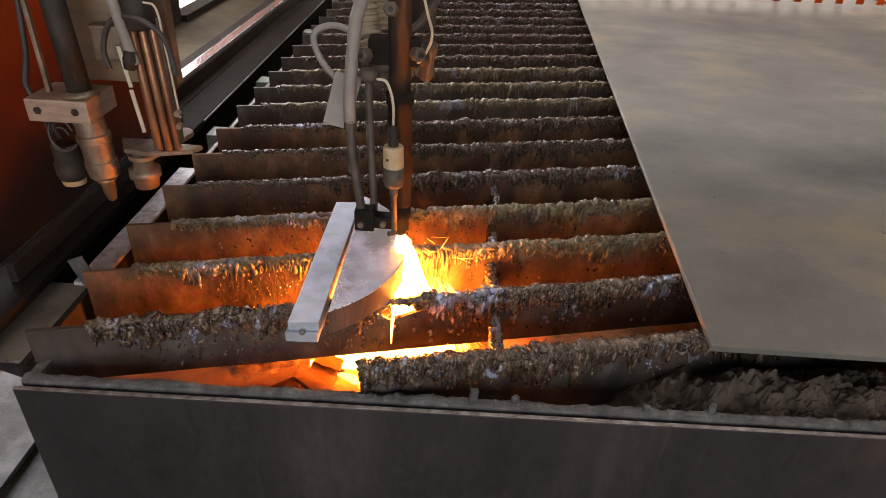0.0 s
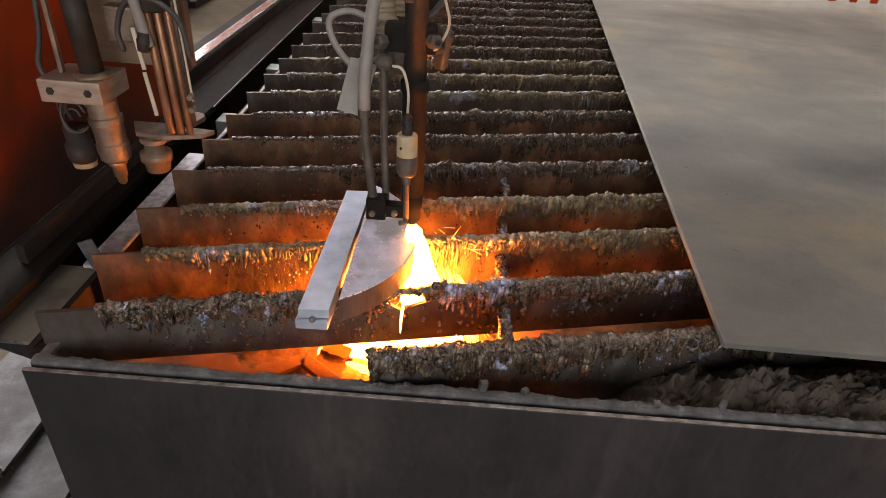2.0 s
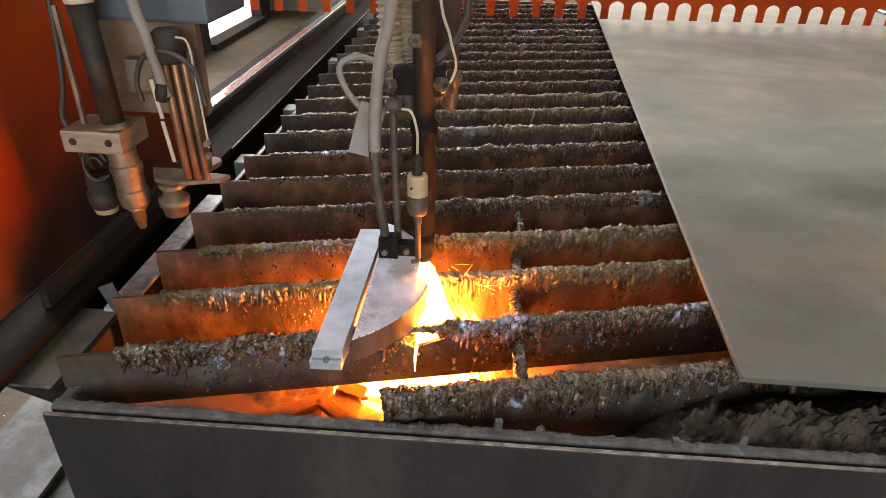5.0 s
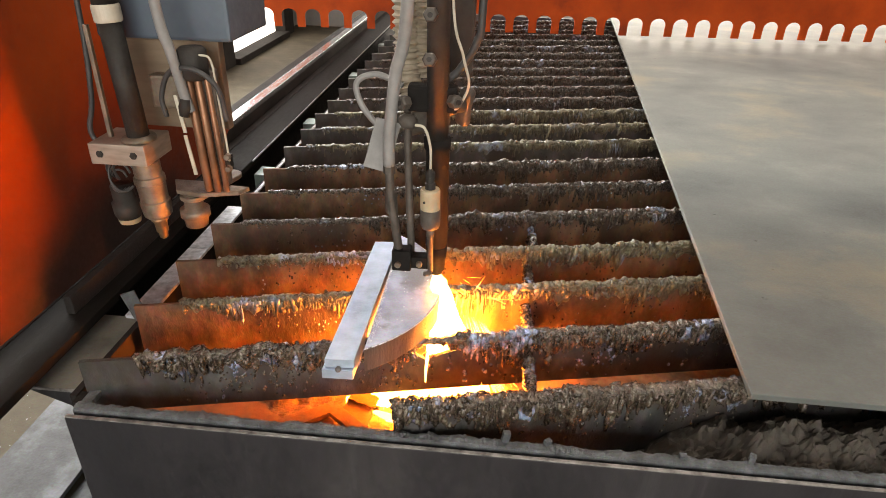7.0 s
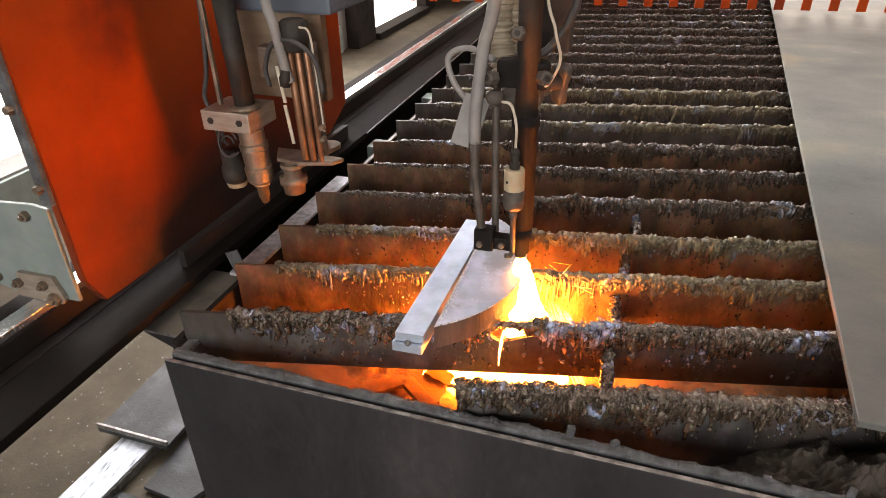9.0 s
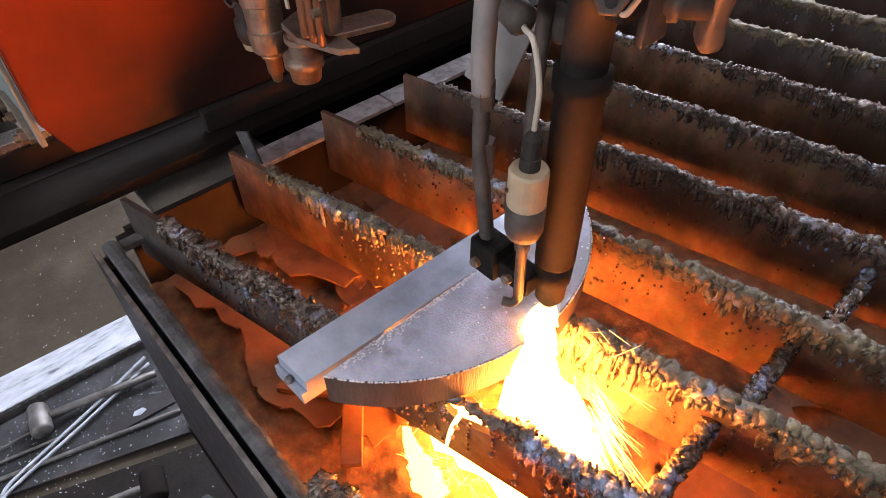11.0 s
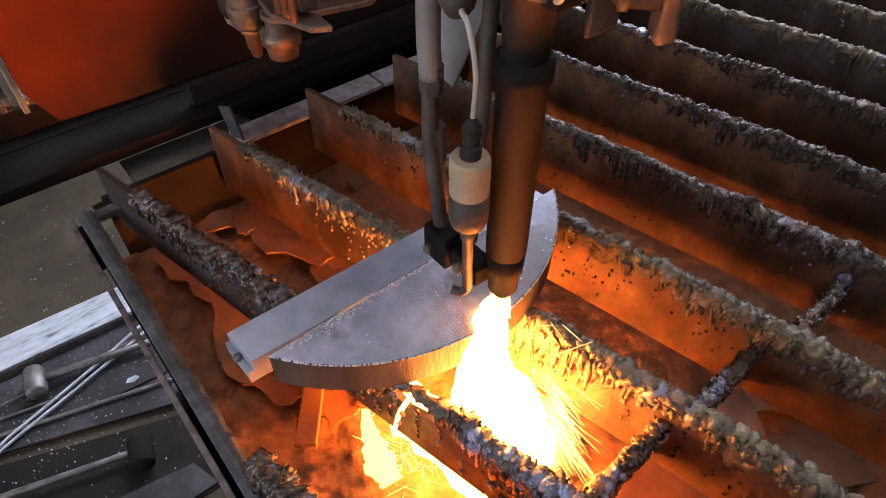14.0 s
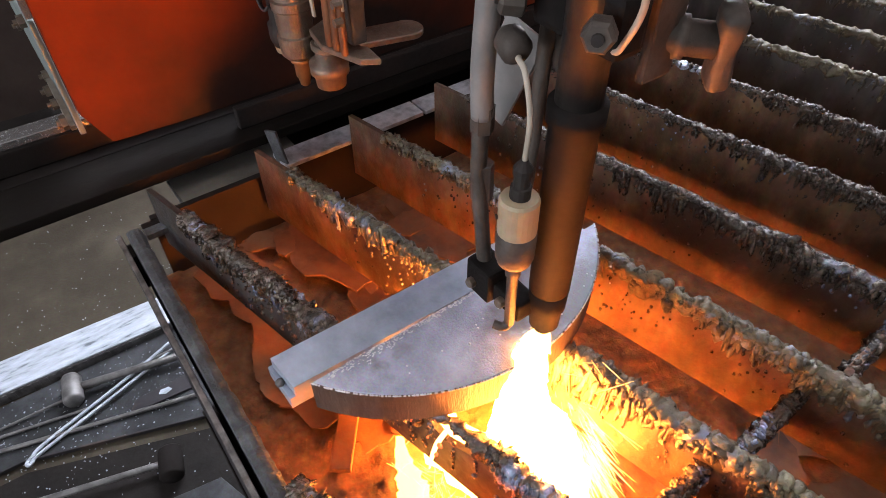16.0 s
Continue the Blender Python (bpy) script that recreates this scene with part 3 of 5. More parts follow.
# scrap sheets lying on the bed
for k, (x, y, z, size, turn, tilt) in enumerate(((-0.255, 0.715, 0.588, 0.06, 12, 3), (-0.165, 0.712, 0.586, 0.055, 160, -3), (-0.095, 0.705, 0.586, 0.045, 30, 4),
                                                 (-0.245, 0.815, 0.589, 0.075, 12, -3), (-0.13, 0.83, 0.586, 0.06, 195, 4), (-0.22, 0.94, 0.589, 0.07, 0, 3),
                                                 (0.2, 0.90, 0.586, 0.045, 40, 9), (0.23, 0.83, 0.586, 0.04, 15, -7), (0.27, 1.02, 0.586, 0.05, 60, 6), (-0.1, 0.96, 0.586, 0.05, 100, 5),
                                                 *((rnd.uniform(-0.31, -0.02), rnd.uniform(0.67, 0.98), 0.583 + 0.0007 * q, rnd.uniform(0.018, 0.042), rnd.uniform(0, 360), rnd.uniform(-5, 5)) for q in range(14)),
                                                 *((rnd.uniform(0.18, 0.6), rnd.uniform(0.86, 1.15), 0.583 + 0.0007 * q, rnd.uniform(0.02, 0.045), rnd.uniform(0, 360), rnd.uniform(-6, 6)) for q in range(10)))):
    r2 = random.Random(k + 40)
    n = 22
    pts = []
    for a in range(n):
        th = 2 * math.pi * a / n
        rad = 1.22 * size * (0.78 + 0.22 * fbm(math.cos(th) * 1.6 + k * 5, math.sin(th) * 1.6, 0) + 0.2 * (r2.random() - 0.5))
        square = 1 / max(abs(math.cos(th)), abs(math.sin(th))) ** 0.6
        pts.append((rad * square * math.cos(th), 0.55 * rad * square * math.sin(th)))
    bm = prism(pts, 0, 0.0028)
    bm.transform(pose(x, y, z, tilt, tilt * 0.6, turn))
    tagged(put("scrap_sheet", bm, M_SCRAP), "jagged rust-brown scrap sheet lying on the slag", "scrap", "scrap in the tank")

chev = bmesh.new()
for s in (-38, -142):
    piece = box((0, -0.009, 0), (0.07, 0.009, 0.007), 0.001, pose(-0.06, 0.735, 0.592, 0, 0, s))
    tmp = bpy.data.meshes.new("tmp")
    piece.to_mesh(tmp)
    piece.free()
    chev.from_mesh(tmp)
    bpy.data.meshes.remove(tmp)
tagged(put("scrap_angle", chev, M_SCRAP), "bent rusty scrap strip glowing in the cutting light", "scrap", "scrap in the tank")

# ---- slats ----
SLOPE = 0.232
TILT_SLAT = math.degrees(math.atan(SLOPE))


def load(x, thin):
    """How heavily the slag lies along a slat: thin near its left end on those that the torch seldom crosses there."""
    u = min(1.0, max(0.0, (x - 0.16) / 0.3))
    return 1 - thin * (1 - u * u * (3 - 2 * u))


def crust(length, start, seed, step, prof, thick=1.0, gap=None, thin=0.0):
    """Slag dripped over the top edge of a slat: x along it, z from the top edge down."""
    bm = bmesh.new()
    n = int((length - start) / step)
    rows = []
    for i in range(n + 1):
        x = start + (length - start) * i / n
        taper = min(1.0, (x - start) / 0.02 + 0.25)
        if gap:
            taper *= min(1.0, 0.12 + abs(x - gap) / 0.05)
        taper *= load(x, thin)
        hang_f = (0.012 + 0.022 * abs(fbm(x * 24, seed, 0)) + 0.012 * abs(fbm(x * 95, seed, 3))) * taper * thick
        hang_b = (0.012 + 0.02 * abs(fbm(x * 24, seed, 9)) + 0.01 * abs(fbm(x * 95, seed, 6))) * taper * thick
        top = (0.0005 + 0.0036 * fbm(x * 34, seed, 5) + 0.0026 * fbm(x * 120, seed, 8)) * taper
        fat = 1 + 0.45 * fbm(x * 42, seed, 14) + 0.3 * fbm(x * 110, seed, 17)
        row = []
        for j in range(prof + 1):
            a = j / prof
            if a < 0.38:
                u = a / 0.38
                y, z = -(0.003 + 0.0032 * u ** 0.6), -hang_f * (1 - u)
            elif a > 0.62:
                u = (1 - a) / 0.38
                y, z = 0.003 + 0.0032 * u ** 0.6, -hang_b * (1 - u)
            else:
                u = (a - 0.38) / 0.24
                y, z = -0.0062 * math.cos(math.pi * u), 0.0035 * math.sin(math.pi * u)
            d = 0.0032 * fbm(x * 130, z * 38 + seed, y * 60 + a * 3, 3) + 0.0016 * fbm(x * 330, z * 200, y * 300 + seed, 2)
            side = -1 if a < 0.5 else 1
            y = y * max(0.55, fat) * (0.6 + 0.4 * taper) * (0.8 + 0.2 * thick) + side * d * 1.4
            z = z + top + (abs(d) * 0.7 if 0.3 < a < 0.7 else 0)
            row.append(bm.verts.new((x, y, z)))
        rows.append(row)
    for p, q in zip(rows, rows[1:]):
        for k in range(prof):
            bm.faces.new((p[k], p[k + 1], q[k + 1], q[k]))
        bm.faces.new((p[prof], p[0], q[0], q[prof]))
    bm.faces.new(rows[0]), bm.faces.new(rows[-1])
    return bm


def ball(level):
    bm = bmesh.new()
    bmesh.ops.create_icosphere(bm, subdivisions=level, radius=1)
    bm.verts.ensure_lookup_table()
    v, f = np.array([v.co[:] for v in bm.verts]), np.array([[v.index for v in f.verts] for f in bm.faces])
    bm.free()
    return v, f


BALLS = {1: ball(1), 2: ball(2)}


def balls(bm_name, centres, axes, wobble=0.12, seed=0, level=1):
    """Many small lumps in one mesh: a centre and a 3 x 3 shape for each."""
    rs = np.random.RandomState(seed)
    bv, bf = BALLS[level]
    n = len(centres)
    swell = 0.5 * np.sin(bv @ rs.randn(3, 3) * 2.2).sum(1)[None, :, None] * rs.uniform(-1, 1, (n, 1, 1))
    unit = bv[None] * (1 + wobble * rs.randn(n, len(bv), 1) + 1.3 * wobble * swell)
    verts = np.einsum("nvk,nkj->nvj", unit, np.array(axes)) + np.array(centres)[:, None]
    faces = bf[None] + (np.arange(n) * len(bv))[:, None, None]
    me = bpy.data.meshes.new(bm_name)
    me.from_pydata(verts.reshape(-1, 3).tolist(), [], faces.reshape(-1, 3).tolist())
    bm = bmesh.new()
    bm.from_mesh(me)
    bpy.data.meshes.remove(me)
    return bm


def drips(length, start, seed, per_metre, gap=None, thick=1.0, thin=0.0, level=1):
    """Drops frozen down both faces of a slat, each ending in a bead, and lobes folded over its top edge."""
    r2 = random.Random(seed)
    cs, ax = [], []
    for k in range(int((length - start) * per_metre)):
        x = r2.uniform(start, length)
        if gap and abs(x - gap) < 0.035:
            continue
        much = load(x, thin)
        if r2.random() > 0.25 + 0.75 * much:
            continue
        clump = 0.45 + 1.3 * abs(fbm(x * 13, seed, 3)) + 0.7 * fbm(x * 4.5, seed, 8)
        if r2.random() > 0.35 + 0.8 * clump:
            continue
        side = r2.choice((-1, -1, 1))
        fat = 1.0 if r2.random() < 0.72 else r2.uniform(1.4, 2.1)
        w = r2.uniform(0.0011, 0.0022) * fat * (0.6 + 0.4 * thick) * (0.6 + 0.4 * much)
        hang = (0.008 + 0.028 * r2.random() ** 1.5) * max(0.3, clump) * thick * much
        top = r2.uniform(-0.007, 0.003)
        y = side * (0.0038 + 0.003 * r2.random()) * (0.75 + 0.25 * thick)
        lean = r2.gauss(0, 0.14)
        cs.append((x, y, top - hang * 0.5))
        ax.append([[w, 0, 0], [0, w * 1.1, 0], [lean * hang * 0.5, side * 0.0008, hang * 0.6]])
        if r2.random() < 0.22:
            b = w * r2.uniform(1.0, 1.35)
            cs.append((x - lean * hang * 0.5, y + side * 0.0004, top - hang * r2.uniform(0.85, 1.05)))
            ax.append([[b, 0, 0], [0, b, 0], [0, 0, b * r2.uniform(1.2, 2.2)]])
    for k in range(int((length - start) * per_metre * 0.6)):
        x = r2.uniform(start, length)
        if gap and abs(x - gap) < 0.03:
            continue
        much = load(x, thin)
        a = r2.gauss(0, 0.55)
        big = (r2.uniform(0.6, 1.1) if r2.random() < 0.7 else r2.uniform(1.5, 2.6)) * (0.5 + 0.5 * much)
        w, l, h = r2.uniform(0.0016, 0.0034) * big, r2.uniform(0.004, 0.0085) * thick * (0.6 + 0.4 * much), r2.uniform(0.002, 0.004) * (0.5 + 0.5 * big)
        cs.append((x, r2.gauss(0, 0.0016), 0.0002 + (0.003 * r2.random() + 0.005 * fbm(x * 22, seed, 5)) * much))
        ax.append([[w * math.cos(a), w * math.sin(a), 0], [-l * math.sin(a), l * math.cos(a), -0.2 * l], [0, 0, h]])
    return balls("drips", cs, ax, 0.17, int(seed), level)


def spatter(length, seed, count, depth):
    """Beads of spatter stuck on the front face of a slat."""
    bm, r2 = bmesh.new(), random.Random(seed)
    for k in range(count):
        c = r2.choice((0.14, 0.2, 0.33, 0.47, 0.6)) + seed % 7 * 0.013
        x, z = r2.gauss(c, 0.02), -abs(r2.gauss(0.02, 0.026)) - 0.008
        if k % 2:
            x = 0.1 + 0.021 * int(r2.uniform(0, 34)) + r2.gauss(0, 0.0016) + seed % 5 * 0.004
        if not 0.07 < x < length - 0.01 or z < -depth + 0.004:
            continue
        s = r2.uniform(0.0007, 0.0019) * (1.35 if seed < 12 else 1.0)
        r = bmesh.ops.create_icosphere(bm, subdivisions=1, radius=s)
        for v in r["verts"]:
            v.co = Vector((v.co.x, v.co.y * 0.8, v.co.z * 1.3)) + Vector((x, -0.0032, z))
    return bm


def bend(bm, bow):
    """Slats bow away towards their far end."""
    for v in bm.verts:
        d = min(max(v.co.x - 0.38, 0.0), 0.5)
        v.co.y += bow * d * d
    return bm


def slat(k, x, y, length, depth, seed, bare, step, prof, moss=False, thick=1.0, gap=None, top=0.696, slope=TILT_SLAT, crust_to=None, bow=0.0, thin=0.0, slag=None):
    s = thing("support_slat", "scorched steel support slat crusted with dripped slag" if not moss else "scorched steel slat with ochre-dusted slag on its top edge",
              "slat", "support slats")
    m = pose(x, y, top, 0, 0, slope)
    bm = bmesh.new()
    n = 60
    up, lo = [], []
    for i in range(n + 1):
        xx = length * i / n
        bow = 0.0012 * fbm(xx * 4, seed, 1)
        dip = 0.0
        if gap:
            dip = -0.03 * math.exp(-((xx - gap) / 0.03) ** 2)
        up.append([bm.verts.new((xx, bow + o, dip)) for o in (-0.0028, 0.0028)])
        lo.append([bm.verts.new((xx, bow + o, -depth)) for o in (-0.0028, 0.0028)])
    for i in range(n):
        bm.faces.new((up[i][0], up[i + 1][0], lo[i + 1][0], lo[i][0]))
        bm.faces.new((up[i][1], lo[i][1], lo[i + 1][1], up[i + 1][1]))
        bm.faces.new((up[i][0], up[i][1], up[i + 1][1], up[i + 1][0]))
        bm.faces.new((lo[i][0], lo[i + 1][0], lo[i + 1][1], lo[i][1]))
    bm.faces.new((up[0][0], lo[0][0], lo[0][1], up[0][1]))
    bm.faces.new((up[n][0], up[n][1], lo[n][1], lo[n][0]))
    bend(bm, bow).transform(m)
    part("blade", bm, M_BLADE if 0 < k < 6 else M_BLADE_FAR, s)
    slag = slag or (M_SLAG_MOSS if moss else M_SLAG)
    bm = crust(min(length, crust_to or 9), bare, seed, step, prof, thick, gap, thin)
    bend(bm, bow).transform(m)
    part("slag_crust", bm, slag, s, "knobbly dripped slag crust", smooth=True)
    bm = drips(min(length, crust_to or 9), bare, seed, (1500, 1500, 1300, 1200, 1100, 900)[k] if k < 6 else 700 if k < 12 else 480, gap, thick, thin, 2 if k < 6 else 1)
    bend(bm, bow).transform(m)
    tagged(part("dripped_slag", bm, slag, s, "frozen drops of slag down the slat", True), kind="stuff")
    if k < 8:
        bm = spatter(min(length, 0.85), seed, (620, 300, 220, 200, 150, 120, 120, 120)[k], depth)
        bend(bm, bow).transform(m)
        tagged(part("spatter", bm, M_SLAG, s, "beads of frozen spatter"), kind="stuff")
    return s


for k in range(21):
    y = (0.669, 0.783, 0.899, 1.021, 1.146, 1.268)[k] if k < 6 else 1.396 + 0.1235 * (k - 6)
    near = k < 6
    length = min(2.15, (YB - 0.12 - y) / SLOPE)
    slat(k, -0.325 if k else -0.328, y, length, 0.082 if k else 0.074, 11.3 * k + 2, 0.06 if k < 3 else 0.05, 0.0022 if near else 0.004, 26 if near else 14,
         moss=k in (1, 2, 6, 7, 8), thick=(1.15, 0.95, 0.8, 0.8, 0.75, 0.8)[k] if near else 0.85, thin=(0, 0.4, 0.5, 0.75, 0.8, 0.7)[k] if near else 0.55,
         slag=None if k in (0, 1, 2, 6, 7, 8) else M_SLAG_FAR, gap=0.405 if k == 0 else None, slope=math.degrees(math.atan((0.231, 0.223, 0.212, 0.218, 0.222)[k] if k < 5 else 0.225)), bow=(0, 0.08, 0.28)[min(k, 2)],
         crust_to=0.86 + 0.09 * (k / 20))
slat(0, 0.034, 0.648, 0.62, 0.098, 301.0, 0.0, 0.0022, 26, thick=1.3, slope=12.2, top=0.691)

# short cross braces between slats
for x, y0, y1 in ((0.185, 0.795, 0.905), (0.19, 0.917, 1.025), (0.2, 1.04, 1.145), (0.185, 0.70, 0.785)):
    br = thing("cross_brace", "slag-coated steel brace welded between two slats", "brace", "cross braces")
    length = y1 - y0 - 0.012
    bm = box((-0.003, 0, -0.05), (0.003, length, -0.004), 0.0005, pose(x, y0 + 0.006, 0.676, 0, 0, 2))
    part("bar", bm, M_BLADE, br)
    bm = crust(length, 0.0, x * 900 + y0 * 70, 0.003, 18, 0.7)
    bm.transform(pose(x, y0 + 0.006, 0.668, 0, 0, 92))
    part("slag_crust", bm, M_SLAG, br, "", True)
    bm = drips(length, 0.0, x * 900 + y0 * 70, 1300, None, 0.6)
    bm.transform(pose(x, y0 + 0.006, 0.668, 0, 0, 92))
    tagged(part("dripped_slag", bm, M_SLAG, br, "", True), kind="stuff")

# ---- plate waiting on the table ----
plate = prism([(0.409, 0.682), (1.78, 0.667), (1.98, 3.62), (0.658, 3.62)], 0.7105, 0.7185, 0.0008)
tagged(put("steel_plate", plate, M_PLATE), "large grey mill-scaled steel plate lying on the slats", "steel plate")

# ---- cut pieces ----
bars = thing("flat_bar", "blue-grey steel strip lying on a second strip", "steel bar", "cut pieces")
part("upper_strip", prism([(-0.0455, 0.6745), (-0.0135, 0.677), (-0.0085, 0.953), (-0.0415, 0.950)], 0.7125, 0.7235), M_PART, bars)
tagged(bars, "blue-grey flat steel strip tacked on a second strip")
part("lower_strip", prism([(-0.0485, 0.6715), (-0.0145, 0.6725), (-0.0095, 0.951), (-0.0435, 0.948)], 0.7, 0.7115), M_PART, bars)
part("tack_weld", lathe([(0, 0.001), (0.3, 0.0035), (0.7, 0.0035), (1, 0.001)], (-0.034, 0.6725, 0.7125), (-0.027, 0.673, 0.7125), 10), M_EDGE, bars, "small bright tack weld", True)

arc_pts = []
for a in np.linspace(-0.985, 0.985, 34):
    arc_pts.append((-0.0945 + 0.163 * math.cos(a), 0.8225 + 0.163 * math.sin(a)))
seg = thing("arc_segment", "thick D-shaped steel segment, blue-grey, being flame cut", "cut part", "cut pieces")
side = prism([(x, y) for x, y in arc_pts], 0.701, 0.731)
part("body", side, M_PARTSIDE, seg, "brown striated flame-cut flank")
inner = [(0.02 + (x - 0.02) * 0.985, 0.8225 + (y - 0.8225) * 0.992) for x, y in arc_pts]
part("top_face", prism(inner, 0.7311, 0.7322, 0.0004), M_ARCTOP, seg, "blue-grey scaled top face")
# Edge beads in a pale material, which also paints the rim's glossy highlight.
rim = bmesh.new()
r3 = random.Random(8)
for a, b in zip(arc_pts, arc_pts[1:]):
    for q in range(11):
        t = r3.random()
        p = Vector((a[0] + (b[0] - a[0]) * t, a[1] + (b[1] - a[1]) * t, 0.7312))
        r = bmesh.ops.create_icosphere(rim, subdivisions=1, radius=r3.uniform(0.0004, 0.001))
        for v in r["verts"]:
            v.co = v.co + p
tagged(part("slag_glint_beading", rim, M_FROST, seg, "tiny pale beads along the cut edge, painting its rim highlight"), kind="stuff")
bub = bmesh.new()
for k in range(34):
    p = Vector((0.012 + 0.042 * r3.random(), 0.74 + 0.2 * r3.random(), 0.7323))
    r = bmesh.ops.create_icosphere(bub, subdivisions=2, radius=r3.uniform(0.0004, 0.0011))
    for v in r["verts"]:
        v.co = Vector((v.co.x, v.co.y, v.co.z * 0.6)) + p
tagged(part("scale_bubbles", bub, M_FROST, seg, "small pale scale blisters"), kind="stuff")
fr2 = bmesh.new()
for k in range(950):
    u = r3.random()
    yy = 0.698 + 0.24 * u
    reach = (0.012 if u < 0.25 else 0.0085 * (1 - 0.7 * u)) * (0.35 + 0.9 * abs(fbm(yy * 60, 3, 1)))
    xx, rr = -0.0035 + reach * r3.random() ** 1.5, r3.uniform(0.0002, 0.0007)
    f = fr2.faces.new([fr2.verts.new((xx + rr * (0.6 + 0.7 * r3.random()) * math.cos(a * 1.047), yy + 1.5 * rr * (0.6 + 0.7 * r3.random()) * math.sin(a * 1.047), 0.7324 + 0.0000012 * k)) for a in range(6)])
tagged(part("scorch", fr2, M_FROST, seg, "pale frosted scorch along the straight edge"), kind="stuff")

# ---- torch ----
torch = thing("cutting_torch", "scorched oxy-fuel machine torch with hoses and height sensor", "cutting torch")
TB, TT = Vector((0.0595, 0.838, 0.744)), Vector((0.0505, 0.838, 1.30))


def on_torch(z):
    return TB.lerp(TT, (z - TB.z) / (TT.z - TB.z))


part("nozzle", lathe([(0, 0.005), (0.03, 0.0068), (0.16, 0.0078), (0.18, 0.0104), (0.55, 0.0108), (0.62, 0.0126), (1, 0.0132)], on_torch(0.744), on_torch(0.785)), M_TORCH, torch, "heat-blackened copper nozzle", True)
part("barrel", lathe([(0, 0.0125), (0.02, 0.0135), (0.9, 0.0138), (0.92, 0.0158), (1.0, 0.0158)], on_torch(0.7851), on_torch(0.925)), M_TORCH, torch, "", True)
part("upper_barrel", lathe([(0, 0.0125), (1, 0.0125)], on_torch(0.9251), on_torch(1.29)), M_BLACKTUBE, torch, "", True)
for (x, y, z), d in (((0.049, 0.815, 1.017), (0, -1, 0.25)), ((0.024, 0.826, 0.968), (-0.6, -0.8, 0.1)), ((0.072, 0.826, 0.972), (0.6, -0.8, 0.1)), ((0.049, 0.818, 1.062), (0, -1, 0.1))):
    c = Vector((x, y, z))
    d = Vector(d).normalized() * 0.011
    kn = part("valve_knob", lathe([(0, 0.006), (0.1, 0.0078), (0.85, 0.0078), (1, 0.006)], c, c + d * 1.2, 6), M_DULL, torch, "grey hexagonal valve knob")
    part("screw", lathe([(0, 0.003), (1, 0.0028)], c + d * 1.2, c + d * 1.35, 10), M_BLACKTUBE, kn)
part("valve_body", box((0.022, 0.832, 0.955), (0.078, 0.852, 0.985), 0.004), M_TORCH, torch)
part("manifold", lathe([(0, 0.010), (0.1, 0.0135), (0.9, 0.0135), (1, 0.010)], (0.018, 0.862, 0.93), (0.046, 0.862, 0.94), 16), M_DULL, torch, "", True)
part("grey_hose", hose([(0.035, 0.80, 1.32), (0.026, 0.805, 1.07), (0.012, 0.815, 1.0), (0.004, 0.818, 0.93), (0.003, 0.82, 0.895)], 0.0068), M_HOSE, torch, "thick grey gas hose", True)
part("gas_tube", hose([(0.003, 0.82, 0.9), (0.005, 0.818, 0.855), (0.012, 0.819, 0.80), (0.014, 0.82, 0.78)], 0.0052), M_DULL, torch, "brown dusty steel gas tube", True)
part("hex_nut", lathe([(0, 0.0075), (1, 0.0075)], (0.005, 0.8215, 0.835), (0.0045, 0.8212, 0.862), 6), M_DULL, torch)
part("hex_nut", lathe([(0, 0.0072), (1, 0.0072)], (0.003, 0.8205, 0.885), (0.003, 0.8205, 0.902), 6), M_DULL, torch)
part("preheat_tube", hose([(0.02, 0.848, 0.96), (0.022, 0.844, 0.88), (0.026, 0.838, 0.80), (0.027, 0.836, 0.772)], 0.0045), M_DULL, torch, "", True)
part("clamp_block", box((0.006, 0.810, 0.760), (0.03, 0.830, 0.788), 0.0025), M_TORCH, torch, "blackened clamp block")
part("clamp_arm", box((0.029, 0.815, 0.762), (0.056, 0.832, 0.778), 0.002), M_TORCH, torch)
for x in (0.014, 0.04):
    part("bolt", lathe([(0, 0.004), (0.8, 0.004), (1, 0.003)], (x, 0.811 if x < 0.03 else 0.8155, 0.770), (x, 0.8055 if x < 0.03 else 0.81, 0.770), 8), M_STEEL, torch)
sensor = part("height_sensor", lathe([(0, 0.006), (0.04, 0.0102), (0.14, 0.0118), (0.49, 0.0121), (0.5, 0.0114), (0.52, 0.0114)], (0.0535, 0.808, 0.823), (0.0525, 0.808, 0.873)), M_DULL, torch, "round capacitive height sensor", True)
part("cap", lathe([(0, 0.0115), (0.05, 0.0117), (0.92, 0.0116), (1, 0.0106)], (0.053, 0.808, 0.8492), (0.0525, 0.808, 0.874)), M_TAN, sensor, "tan plastic sensor cap")
part("plug", lathe([(0, 0.006), (0.3, 0.006), (0.32, 0.0048), (0.6, 0.0048), (0.62, 0.0056), (0.8, 0.0056), (1, 0.002)], (0.0525, 0.808, 0.8741), (0.052, 0.809, 0.898), 14), M_BLACKTUBE, sensor)
part("stem", lathe([(0, 0.0035), (0.8, 0.0036), (0.82, 0.0048), (1, 0.0048)], (0.0545, 0.809, 0.766), (0.0535, 0.808, 0.8229), 12), M_DULL, sensor, "", True)
part("hook", hose([(0.0545, 0.809, 0.766), (0.053, 0.805, 0.763), (0.048, 0.801, 0.764)], 0.0032, 10), M_DULL, sensor, "", True)
part("set_screw", lathe([(0, 0.0016), (1, 0.0014)], (0.047, 0.7975, 0.861), (0.0465, 0.7965, 0.861), 8), M_BLACKTUBE, sensor)
